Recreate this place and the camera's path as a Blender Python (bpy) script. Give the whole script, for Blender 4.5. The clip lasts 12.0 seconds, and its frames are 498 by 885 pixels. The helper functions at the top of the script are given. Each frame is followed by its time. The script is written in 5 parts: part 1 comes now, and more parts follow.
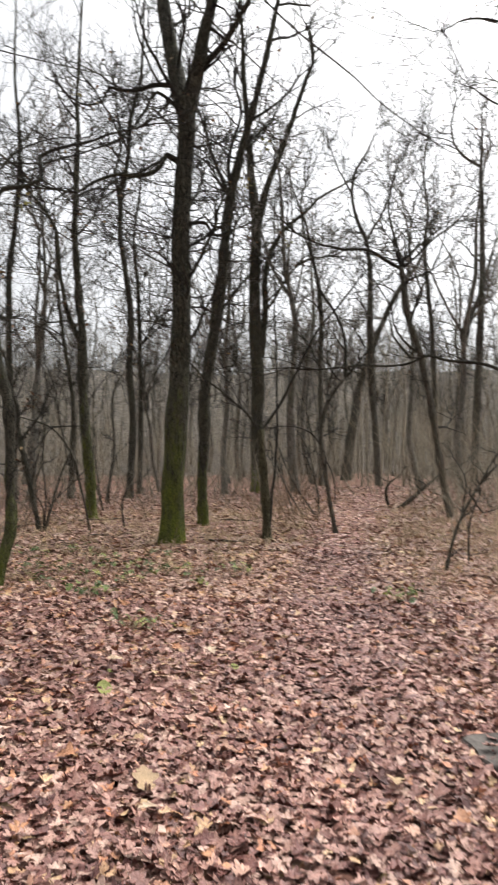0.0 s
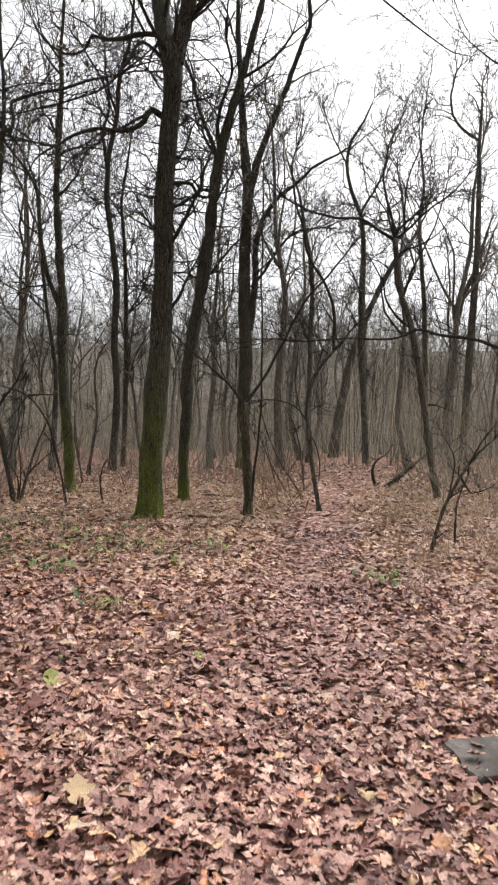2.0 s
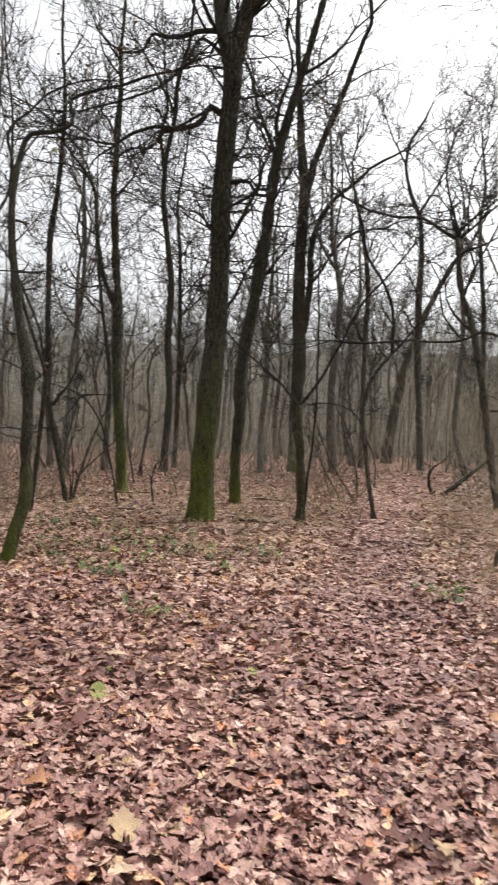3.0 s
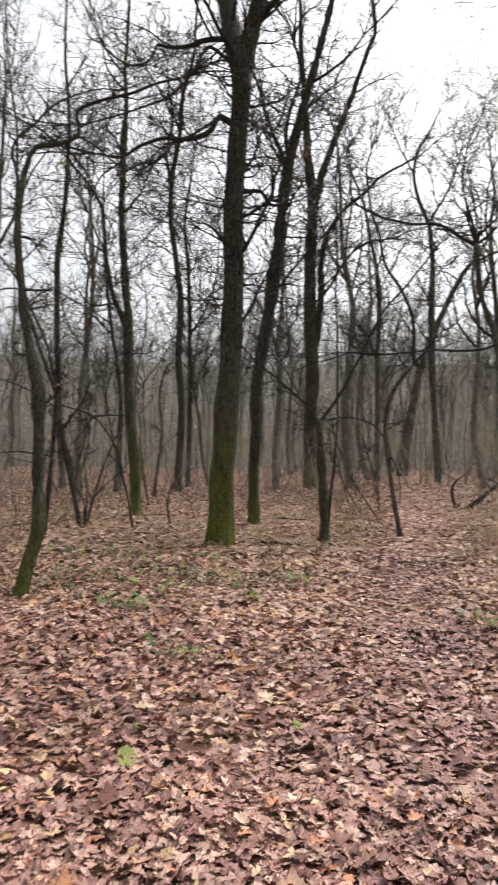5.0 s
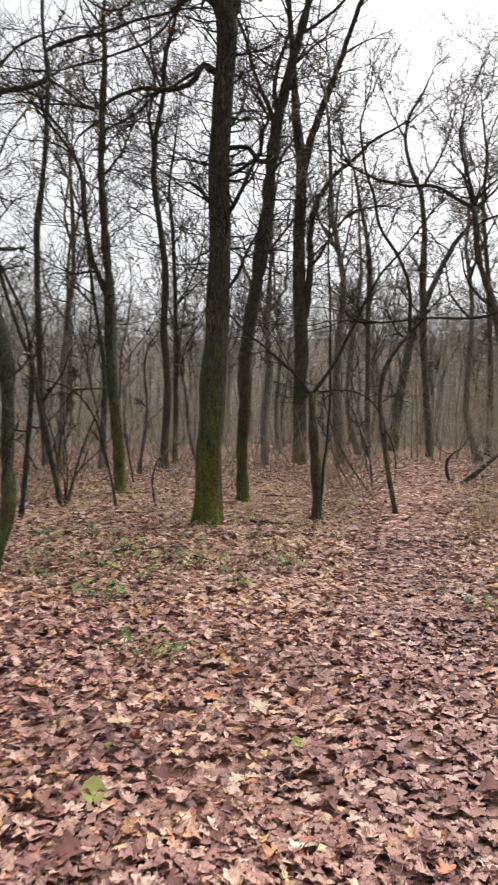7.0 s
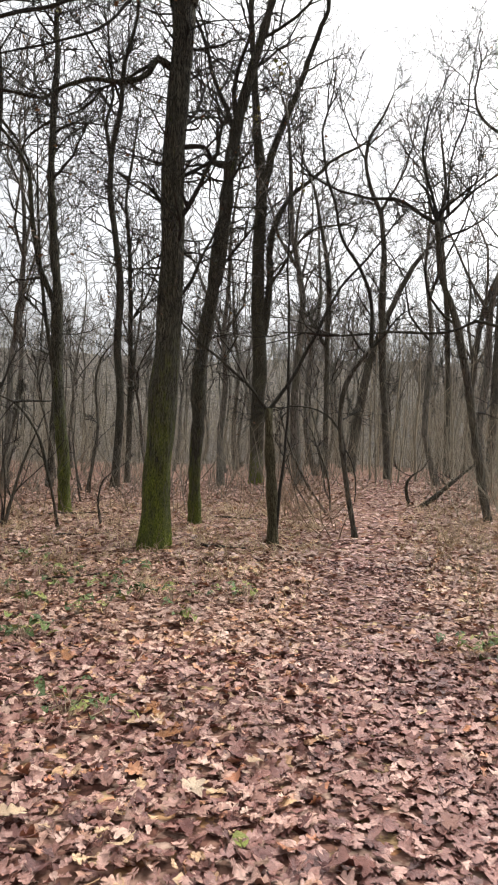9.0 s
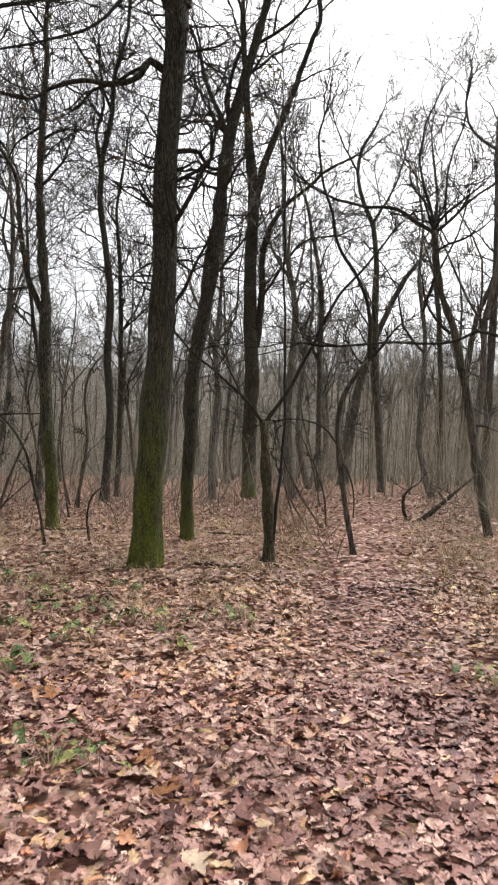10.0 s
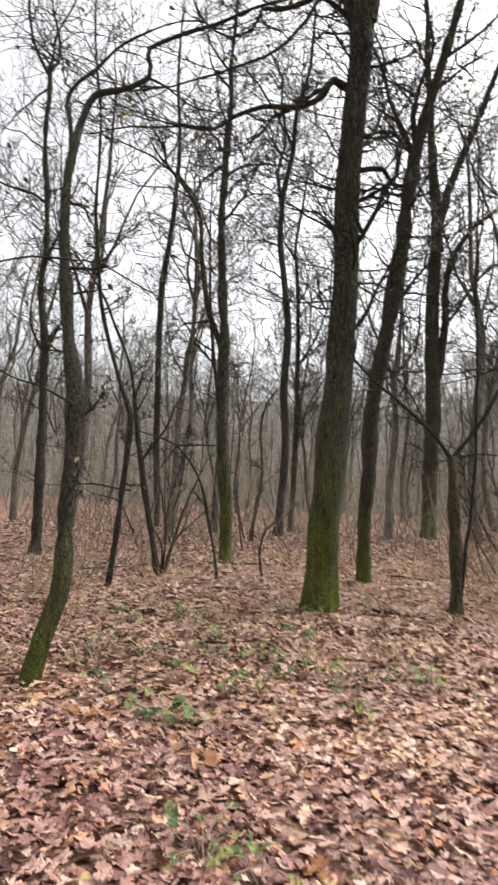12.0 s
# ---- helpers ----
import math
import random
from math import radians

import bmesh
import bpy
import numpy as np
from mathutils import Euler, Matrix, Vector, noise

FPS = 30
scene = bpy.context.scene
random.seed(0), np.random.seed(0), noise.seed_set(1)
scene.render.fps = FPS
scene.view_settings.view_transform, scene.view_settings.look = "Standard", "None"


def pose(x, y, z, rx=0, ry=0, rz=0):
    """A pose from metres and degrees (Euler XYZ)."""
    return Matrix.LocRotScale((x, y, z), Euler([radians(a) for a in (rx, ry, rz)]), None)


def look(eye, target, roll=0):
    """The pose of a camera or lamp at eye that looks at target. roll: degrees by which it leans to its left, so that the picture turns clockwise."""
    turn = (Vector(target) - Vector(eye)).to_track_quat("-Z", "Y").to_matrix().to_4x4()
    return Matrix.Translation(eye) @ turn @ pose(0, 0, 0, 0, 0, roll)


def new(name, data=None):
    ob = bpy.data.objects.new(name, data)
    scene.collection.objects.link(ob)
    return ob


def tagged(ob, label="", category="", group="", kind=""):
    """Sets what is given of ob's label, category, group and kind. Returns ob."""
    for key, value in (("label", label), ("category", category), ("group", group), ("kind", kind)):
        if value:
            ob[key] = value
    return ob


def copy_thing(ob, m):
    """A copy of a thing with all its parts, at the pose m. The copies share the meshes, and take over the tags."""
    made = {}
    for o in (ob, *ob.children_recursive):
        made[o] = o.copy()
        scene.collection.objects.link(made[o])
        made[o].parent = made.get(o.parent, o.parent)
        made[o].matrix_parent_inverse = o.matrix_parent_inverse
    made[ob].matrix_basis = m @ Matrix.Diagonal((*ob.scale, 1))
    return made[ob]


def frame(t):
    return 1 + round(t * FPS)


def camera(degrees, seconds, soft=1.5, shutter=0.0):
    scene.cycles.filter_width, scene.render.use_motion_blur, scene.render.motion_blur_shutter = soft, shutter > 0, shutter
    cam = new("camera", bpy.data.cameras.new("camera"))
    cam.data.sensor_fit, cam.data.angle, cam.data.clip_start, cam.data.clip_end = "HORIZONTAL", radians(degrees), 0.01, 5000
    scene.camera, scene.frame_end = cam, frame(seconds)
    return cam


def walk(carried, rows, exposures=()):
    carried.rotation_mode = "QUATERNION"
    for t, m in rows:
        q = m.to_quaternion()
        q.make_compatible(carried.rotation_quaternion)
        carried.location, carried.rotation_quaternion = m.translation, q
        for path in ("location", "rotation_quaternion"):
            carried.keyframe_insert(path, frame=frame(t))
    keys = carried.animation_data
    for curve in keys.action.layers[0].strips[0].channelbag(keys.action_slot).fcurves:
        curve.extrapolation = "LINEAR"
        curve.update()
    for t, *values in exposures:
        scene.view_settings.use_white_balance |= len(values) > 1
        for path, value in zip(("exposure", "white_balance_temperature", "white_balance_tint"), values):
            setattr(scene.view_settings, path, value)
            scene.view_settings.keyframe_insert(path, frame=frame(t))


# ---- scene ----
cam = camera(39.1, 12.0, soft=1.9, shutter=0.5)
PATH = [
    (0, (0.009, -0.015, 1.505), (0.004, 1.984, 1.561), 0.6),
    (0.5, (0.08, 0.173, 1.504), (-0.048, 2.167, 1.592), 1.6),
    (1, (0.125, 0.249, 1.496), (0.029, 2.247, 1.502), 1.3),
    (1.5, (0.139, 0.31, 1.475), (0.135, 2.31, 1.446), 1.6),
    (2, (0.131, 0.438, 1.473), (0.158, 2.438, 1.461), 1.9),
    (2.5, (0.096, 0.581, 1.483), (0.068, 2.58, 1.52), 2.7),
    (3, (0.063, 0.707, 1.475), (-0.052, 2.703, 1.466), 3.0),
    (3.2, (0.067, 0.765, 1.475), (-0.1, 2.758, 1.479), 2.9),
    (4.8, (-0.079, 1.122, 1.512), (-0.315, 3.108, 1.539), 2.6),
    (5, (-0.113, 1.155, 1.517), (-0.259, 3.149, 1.551), 1.4),
    (5.5, (-0.158, 1.247, 1.529), (-0.23, 3.246, 1.549), 1.5),
    (6, (-0.127, 1.434, 1.523), (-0.227, 3.431, 1.555), 1.2),
    (6.5, (-0.122, 1.578, 1.528), (-0.288, 3.571, 1.508), 1.2),
    (7, (-0.164, 1.751, 1.502), (-0.274, 3.748, 1.467), 1.1),
    (7.2, (-0.205, 1.849, 1.484), (-0.248, 3.848, 1.481), 1.7),
    (8.8, (-0.11, 2.385, 1.463), (-0.081, 4.383, 1.522), 2.3),
    (9, (-0.115, 2.449, 1.454), (-0.107, 4.448, 1.481), 1.9),
    (9.5, (-0.166, 2.639, 1.469), (-0.14, 4.638, 1.497), 1.8),
    (10, (-0.185, 2.825, 1.476), (-0.15, 4.824, 1.54), 1.8),
    (10.5, (-0.15, 3.019, 1.477), (-0.208, 5.017, 1.553), 2.0),
    (11, (-0.113, 3.181, 1.499), (-0.372, 5.159, 1.64), 3.0),
    (11.5, (-0.154, 3.284, 1.495), (-0.516, 5.248, 1.586), 2.1),
    (12, (-0.286, 3.428, 1.484), (-0.745, 5.37, 1.625), 3.5),
]
walk(cam, [(t, look(eye, target, roll)) for t, eye, target, roll in PATH], [(0, 1.27), (5, 1.27), (9.5, 1.3), (11, 1.47), (12, 1.54)])

# ---- light ----
SUN_UP, SUN_WAY = 58.0, 35.0
world = bpy.data.worlds.new("overcast_sky")
scene.world = world
world.use_nodes = True
wn = world.node_tree
wn.nodes.clear()
sky = wn.nodes.new("ShaderNodeTexSky")
sky.sky_type = "NISHITA"
sky.sun_disc = False
sky.sun_elevation, sky.sun_rotation = radians(SUN_UP), radians(SUN_WAY)
sky.air_density, sky.dust_density, sky.ozone_density = 1.0, 6.0, 1.0
grey = wn.nodes.new("ShaderNodeHueSaturation")
grey.inputs["Saturation"].default_value = 0.12
back = wn.nodes.new("ShaderNodeBackground")
back.inputs["Strength"].default_value = 0.15
wout = wn.nodes.new("ShaderNodeOutputWorld")
wn.links.new(sky.outputs[0], grey.inputs["Color"])
# a cloud deck: thinner and brighter overhead than towards the horizon
where = wn.nodes.new("ShaderNodeTexCoord")
height = wn.nodes.new("ShaderNodeSeparateXYZ")
deck = wn.nodes.new("ShaderNodeValToRGB")
for e, (at, c) in zip((deck.color_ramp.elements[0], deck.color_ramp.elements[1], deck.color_ramp.elements.new(0.22)), ((0.0, (0.62, 0.63, 0.64, 1)), (0.82, (0.8, 0.8, 0.8, 1)), (0.58, (0.62, 0.625, 0.63, 1)))):
    e.position, e.color = at, c
shade = wn.nodes.new("ShaderNodeMix")
shade.data_type, shade.blend_type = "RGBA", "MULTIPLY"
shade.inputs[0].default_value = 1.0
wn.links.new(where.outputs["Generated"], height.inputs[0])
wn.links.new(height.outputs["Z"], deck.inputs[0])
wn.links.new(grey.outputs[0], shade.inputs[6])
wn.links.new(deck.outputs[0], shade.inputs[7])
wn.links.new(shade.outputs[2], back.inputs["Color"])
wn.links.new(back.outputs[0], wout.inputs["Surface"])

sun = new("sun", bpy.data.lights.new("sun", "SUN"))
sun.data.energy, sun.data.angle, sun.data.color = 0.5, radians(40), (1.0, 0.97, 0.93)
sun.matrix_world = look((20 * math.sin(radians(SUN_WAY)), 20 * math.cos(radians(SUN_WAY)), 20 * math.tan(radians(SUN_UP))), (0, 0, 0))


# ---- materials ----
def material(name, rough=0.8):
    m = bpy.data.materials.new(name)
    m.use_nodes = True
    nt = m.node_tree
    b = nt.nodes["Principled BSDF"]
    b.inputs["Roughness"].default_value = rough
    return m, nt, b


def add(nt, kind, **values):
    n = nt.nodes.new(kind)
    for key, value in values.items():
        n.inputs[key.replace("_", " ")].default_value = value
    return n


def ramp(nt, source, stops, interpolation="LINEAR"):
    r = nt.nodes.new("ShaderNodeValToRGB")
    r.color_ramp.interpolation = interpolation
    while len(r.color_ramp.elements) < len(stops):
        r.color_ramp.elements.new(0.5)
    for e, (at, c) in zip(r.color_ramp.elements, stops):
        e.position, e.color = at, (*c, 1)
    nt.links.new(source, r.inputs["Fac"])
    return r.outputs["Color"]


def mix(nt, kind, fac, a, b):
    n = nt.nodes.new("ShaderNodeMix")
    n.data_type, n.blend_type = "RGBA", kind
    for socket, value in ((n.inputs[0], fac), (n.inputs[6], a), (n.inputs[7], b)):
        if isinstance(value, bpy.types.NodeSocket):
            nt.links.new(value, socket)
        else:
            socket.default_value = value if isinstance(value, float) else (*value, 1)
    return n.outputs[2]


def math_node(nt, op, a, b):
    n = nt.nodes.new("ShaderNodeMath")
    n.operation, n.use_clamp = op, True
    for socket, value in zip(n.inputs, (a, b)):
        if isinstance(value, bpy.types.NodeSocket):
            nt.links.new(value, socket)
        else:
            socket.default_value = value
    return n.outputs[0]


def bump(nt, b, height, strength, distance):
    n = add(nt, "ShaderNodeBump", Strength=strength, Distance=distance)
    nt.links.new(height, n.inputs["Height"])
    nt.links.new(n.outputs[0], b.inputs["Normal"])


def stretched(nt, sx, sy, sz):
    c = nt.nodes.new("ShaderNodeTexCoord")
    m = nt.nodes.new("ShaderNodeMapping")
    m.inputs["Scale"].default_value = (sx, sy, sz)
    nt.links.new(c.outputs["Object"], m.inputs["Vector"])
    return m.outputs[0]


def bark_material(name, dark, light, moss_height=0.0, furrow=26.0):
    """Furrowed bark; moss covers the foot up to about moss_height, ragged and thinning out."""
    m, nt, b = material(name, 0.9)
    b.inputs["Specular IOR Level"].default_value = 0.25
    n1 = add(nt, "ShaderNodeTexNoise", Scale=furrow, Detail=4.0, Roughness=0.6, Distortion=0.6)
    nt.links.new(stretched(nt, 1, 1, 0.15), n1.inputs["Vector"])
    n5 = add(nt, "ShaderNodeTexNoise", Scale=furrow * 2.2, Detail=3.0, Roughness=0.7)
    nt.links.new(stretched(nt, 1, 1, 0.35), n5.inputs["Vector"])
    n2 = add(nt, "ShaderNodeTexNoise", Scale=2.4, Detail=6.0, Roughness=0.65)
    nt.links.new(stretched(nt, 1, 1, 0.45), n2.inputs["Vector"])
    crack = add(nt, "ShaderNodeTexVoronoi", Scale=furrow * 0.8)
    crack.feature = "DISTANCE_TO_EDGE"
    warp = mix(nt, "ADD", 0.1, stretched(nt, 1, 1, 0.14), n1.outputs["Color"])
    nt.links.new(warp, crack.inputs["Vector"])
    plate = math_node(nt, "MULTIPLY", crack.outputs["Distance"], 4.0)
    grain = math_node(nt, "ADD", math_node(nt, "MULTIPLY", n1.outputs["Fac"], 0.6), math_node(nt, "MULTIPLY", n5.outputs["Fac"], 0.4))
    ridge = math_node(nt, "ADD", math_node(nt, "MULTIPLY", plate, 0.45), math_node(nt, "MULTIPLY", grain, 0.7))
    col = ramp(nt, ridge, [(0.24, tuple(0.25 * v for v in dark)), (0.4, dark), (0.66, light)])
    col = mix(nt, "MULTIPLY", 0.8, col, ramp(nt, n2.outputs["Fac"], [(0.3, (0.5, 0.48, 0.46)), (0.7, (1.2, 1.17, 1.1))]))
    n3 = add(nt, "ShaderNodeTexNoise", Scale=1.6, Detail=5.0, Roughness=0.65)
    nt.links.new(stretched(nt, 1, 1, 0.6), n3.inputs["Vector"])
    lichen = ramp(nt, n3.outputs["Fac"], [(0.44, (0, 0, 0)), (0.66, (1, 1, 1))])
    col = mix(nt, "MIX", math_node(nt, "MULTIPLY", lichen, 0.55), col, (0.1, 0.106, 0.066))
    if moss_height:
        c = nt.nodes.new("ShaderNodeTexCoord")
        sep = nt.nodes.new("ShaderNodeSeparateXYZ")
        nt.links.new(c.outputs["Object"], sep.inputs[0])
        n4 = add(nt, "ShaderNodeTexNoise", Scale=7.0, Detail=7.0, Roughness=0.75)
        nt.links.new(stretched(nt, 1, 1, 0.3), n4.inputs["Vector"])
        up = nt.nodes.new("ShaderNodeMapRange")
        for i, v in ((1, -0.1), (2, moss_height), (3, 0.9), (4, -0.15)):
            up.inputs[i].default_value = v
        nt.links.new(sep.outputs["Z"], up.inputs[0])
        rag = nt.nodes.new("ShaderNodeMath")
        rag.operation = "MULTIPLY_ADD"
        nt.links.new(n4.outputs["Fac"], rag.inputs[0])
        rag.inputs[1].default_value, rag.inputs[2].default_value = 2.6, -1.35
        cover = math_node(nt, "MULTIPLY", math_node(nt, "ADD", up.outputs[0], rag.outputs[0]), 0.95)
        cover = math_node(nt, "MULTIPLY", cover, math_node(nt, "MULTIPLY", ridge, 2.3))
        green = ramp(nt, n5.outputs["Fac"], [(0.3, (0.026, 0.038, 0.005)), (0.48, (0.15, 0.19, 0.02)), (0.68, (0.31, 0.345, 0.05))])
        col = mix(nt, "MIX", cover, col, green)
    nt.links.new(col, b.inputs["Base Color"])
    bump(nt, b, ridge, 1.0, 0.05)
    return m


LEAF_STOPS = [(0.0, (0.10, 0.04, 0.034)), (0.15, (0.22, 0.094, 0.077)), (0.42, (0.345, 0.182, 0.144)), (0.68, (0.475, 0.286, 0.23)),
              (0.87, (0.65, 0.465, 0.37)), (0.93, (0.52, 0.215, 0.105)), (0.985, (0.66, 0.47, 0.27))]
PATH_STOPS = [(0.0, (0.10, 0.042, 0.036)), (0.25, (0.22, 0.10, 0.084)), (0.6, (0.36, 0.195, 0.162)), (0.85, (0.5, 0.31, 0.26)), (1.0, (0.67, 0.44, 0.36))]
TAN_STOPS = [(0.0, (0.12, 0.055, 0.036)), (0.15, (0.26, 0.13, 0.085)), (0.38, (0.42, 0.245, 0.175)), (0.62, (0.53, 0.345, 0.258)),
             (0.84, (0.65, 0.465, 0.36)), (0.93, (0.54, 0.26, 0.11)), (0.985, (0.66, 0.5, 0.27))]


def leaf_material(name, per_island, stops=LEAF_STOPS):
    m, nt, b = material(name, 0.46)
    b.inputs["Specular IOR Level"].default_value = 0.42
    if per_island:
        rnd = nt.nodes.new("ShaderNodeNewGeometry").outputs["Random Per Island"]
    else:
        rnd = nt.nodes.new("ShaderNodeObjectInfo").outputs["Random"]
    col = ramp(nt, rnd, stops)
    n = add(nt, "ShaderNodeTexNoise", Scale=45.0, Detail=4.0, Roughness=0.65)
    nt.links.new(stretched(nt, 1, 1, 1), n.inputs["Vector"])
    col = mix(nt, "MULTIPLY", 0.7, col, ramp(nt, n.outputs["Fac"], [(0.32, (0.45, 0.4, 0.4)), (0.62, (1.2, 1.17, 1.15))]))
    n2 = add(nt, "ShaderNodeTexNoise", Scale=0.9, Detail=3.0)
    nt.links.new(stretched(nt, 1, 1, 1), n2.inputs["Vector"])
    col = mix(nt, "MULTIPLY", 0.8, col, ramp(nt, n2.outputs["Fac"], [(0.35, (0.67, 0.61, 0.61)), (0.62, (1.13, 1.1, 1.065))]))
    nt.links.new(col, b.inputs["Base Color"])
    bump(nt, b, n.outputs["Fac"], 0.8, 0.012)
    return m


def stem_material(name, dark, light):
    m, nt, b = material(name, 0.85)
    b.inputs["Specular IOR Level"].default_value = 0.2
    n = add(nt, "ShaderNodeTexNoise", Scale=1.3, Detail=5.0, Roughness=0.7)
    nt.links.new(stretched(nt, 1, 1, 1), n.inputs["Vector"])
    rnd = nt.nodes.new("ShaderNodeNewGeometry").outputs["Random Per Island"]
    col = mix(nt, "MIX", ramp(nt, n.outputs["Fac"], [(0.35, (0, 0, 0)), (0.65, (1, 1, 1))]), dark, light)
    col = mix(nt, "MULTIPLY", 0.8, col, ramp(nt, rnd, [(0.0, (0.6, 0.58, 0.56)), (1.0, (1.15, 1.13, 1.1))]))
    nt.links.new(col, b.inputs["Base Color"])
    return m


BARK_OAK = bark_material("oak_bark", (0.018, 0.0175, 0.014), (0.15, 0.146, 0.112), 3.2, 38)
BARK_MOSSY = bark_material("mossy_bark", (0.033, 0.031, 0.023), (0.135, 0.127, 0.093), 1.7, 44)
BARK_LOW_MOSS = bark_material("low_moss_bark", (0.033, 0.032, 0.026), (0.15, 0.144, 0.113), 1.9, 44)
BARK_DARK = bark_material("dark_bark", (0.036, 0.034, 0.028), (0.115, 0.108, 0.088), 0.0, 40)
BARK_OLIVE = bark_material("olive_bark", (0.06, 0.055, 0.032), (0.2, 0.185, 0.11), 0.0, 44)
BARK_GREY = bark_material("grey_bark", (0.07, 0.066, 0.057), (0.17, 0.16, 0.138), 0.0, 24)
# far trunks: distance haze put into the colour as a paler bark
BARK_HAZY = bark_material("hazy_bark", (0.12, 0.116, 0.104), (0.26, 0.25, 0.224), 0.0, 20)
TWIG = bark_material("twig_bark", (0.042, 0.04, 0.036), (0.095, 0.089, 0.08), 0.0, 60)
LEAF = leaf_material("dead_leaf", True)
LEAF_PATH = leaf_material("trodden_leaf", True, PATH_STOPS)
# far footpath: open-sky light painted into the trodden, paler leaf colour
LEAF_PATH_SKYLIT = leaf_material("skylit_trodden_leaf", True, [(at, tuple(min(0.75, 1.3 * v) for v in c)) for at, c in PATH_STOPS])
LEAF_TAN = leaf_material("tan_dead_leaf", True, TAN_STOPS)
# the tan leaf colours times 0.8, for the litter beyond 11 m
LEAF_FAR = leaf_material("darker_tan_leaf", True, [(at, tuple(0.8 * v for v in c)) for at, c in TAN_STOPS])
LEAF_SINGLE = leaf_material("single_dead_leaf", False)
LEAF_HUNG = leaf_material("withered_leaf", True, [(0.0, (0.10, 0.06, 0.035)), (0.6, (0.2, 0.12, 0.06)), (1.0, (0.28, 0.2, 0.07))])
LEAF_GREEN = leaf_material("green_leaf", False, [(0.0, (0.085, 0.145, 0.05)), (0.5, (0.15, 0.235, 0.07)), (0.85, (0.25, 0.33, 0.09)), (1.0, (0.4, 0.42, 0.11))])
LEAF_GREEN_DEEP = leaf_material("deep_green_leaf", False, [(0.0, (0.06, 0.12, 0.035)), (1.0, (0.12, 0.21, 0.06))])
LEAF_YELLOW = leaf_material("yellow_leaf", False, [(0.0, (0.64, 0.47, 0.28)), (1.0, (0.7, 0.56, 0.4))])
LEAF_RUST = leaf_material("rust_leaf", False, [(0.0, (0.27, 0.105, 0.035)), (1.0, (0.4, 0.185, 0.06))])
LEAF_TUFT = leaf_material("yellowing_leaf", True, [(0.0, (0.16, 0.19, 0.04)), (0.6, (0.26, 0.27, 0.06)), (1.0, (0.36, 0.32, 0.09))])
LEAF_LIME = leaf_material("lime_leaf", False, [(0.0, (0.3, 0.36, 0.08)), (1.0, (0.36, 0.4, 0.12))])
DRY = stem_material("dry_stem", (0.28, 0.21, 0.145), (0.5, 0.39, 0.28))
DRY_DARK = stem_material("dry_brown_stem", (0.15, 0.105, 0.07), (0.31, 0.23, 0.155))
GRASS = stem_material("dry_grass", (0.4, 0.31, 0.18), (0.62, 0.51, 0.33))
BRUSH = stem_material("brush_bark", (0.2, 0.18, 0.135), (0.42, 0.38, 0.29))
# pole stems lightened in colour to suggest haze
HAZY_POLE = stem_material("hazy_pole_bark", (0.11, 0.102, 0.085), (0.25, 0.234, 0.192))
# twigs of far trees paled likewise, haze painted into their colour
HAZY_TWIG = stem_material("hazy_twig", (0.12, 0.113, 0.1), (0.25, 0.234, 0.208))


def ground_material():
    m, nt, b = material("leaf_strewn_soil", 0.9)
    b.inputs["Specular IOR Level"].default_value = 0.1
    v = add(nt, "ShaderNodeTexVoronoi", Scale=14.0, Randomness=1.0)
    n0 = add(nt, "ShaderNodeTexNoise", Scale=16.0, Detail=3.0)
    nt.links.new(stretched(nt, 1, 1, 1), n0.inputs["Vector"])
    nt.links.new(mix(nt, "ADD", 0.16, stretched(nt, 1, 1, 1), n0.outputs["Color"]), v.inputs["Vector"])
    sep = nt.nodes.new("ShaderNodeSeparateColor")
    nt.links.new(v.outputs["Color"], sep.inputs[0])
    col = ramp(nt, sep.outputs[0], [(at, tuple(0.65 * u + 0.35 * v for u, v in zip(c, d))) for (at, c), (_, d) in zip(LEAF_STOPS, TAN_STOPS)])
    # gaps darken to soil plus the leaves' own shadow, painted into the colour;
    # the leaf cells are dimmed too, for shade under the brush
    gap_shade = ramp(nt, v.outputs["Distance"], [(0.2, (0.75, 0.72, 0.7)), (0.7, (0.18, 0.15, 0.14))])
    col = mix(nt, "MULTIPLY", 0.8, col, gap_shade)
    n = add(nt, "ShaderNodeTexNoise", Scale=0.35, Detail=5.0)
    nt.links.new(stretched(nt, 1, 1, 1), n.inputs["Vector"])
    col = mix(nt, "MULTIPLY", 0.8, col, ramp(nt, n.outputs["Fac"], [(0.35, (0.7, 0.7, 0.68)), (0.65, (1.0, 1.04, 1.02))]))
    nt.links.new(col, b.inputs["Base Color"])
    bump(nt, b, sep.outputs[1], 0.8, 0.03)
    return m


GROUND = ground_material()


def stone_material():
    m, nt, b = material("weathered_stone", 0.95)
    b.inputs["Specular IOR Level"].default_value = 0.08
    n = add(nt, "ShaderNodeTexNoise", Scale=7.0, Detail=8.0, Roughness=0.65)
    nt.links.new(stretched(nt, 1, 1, 1), n.inputs["Vector"])
    nt.links.new(ramp(nt, n.outputs["Fac"], [(0.3, (0.055, 0.048, 0.043)), (0.52, (0.11, 0.097, 0.087)), (0.7, (0.2, 0.178, 0.16))]), b.inputs["Base Color"])
    bump(nt, b, n.outputs["Fac"], 0.6, 0.02)
    return m


STONE = stone_material()


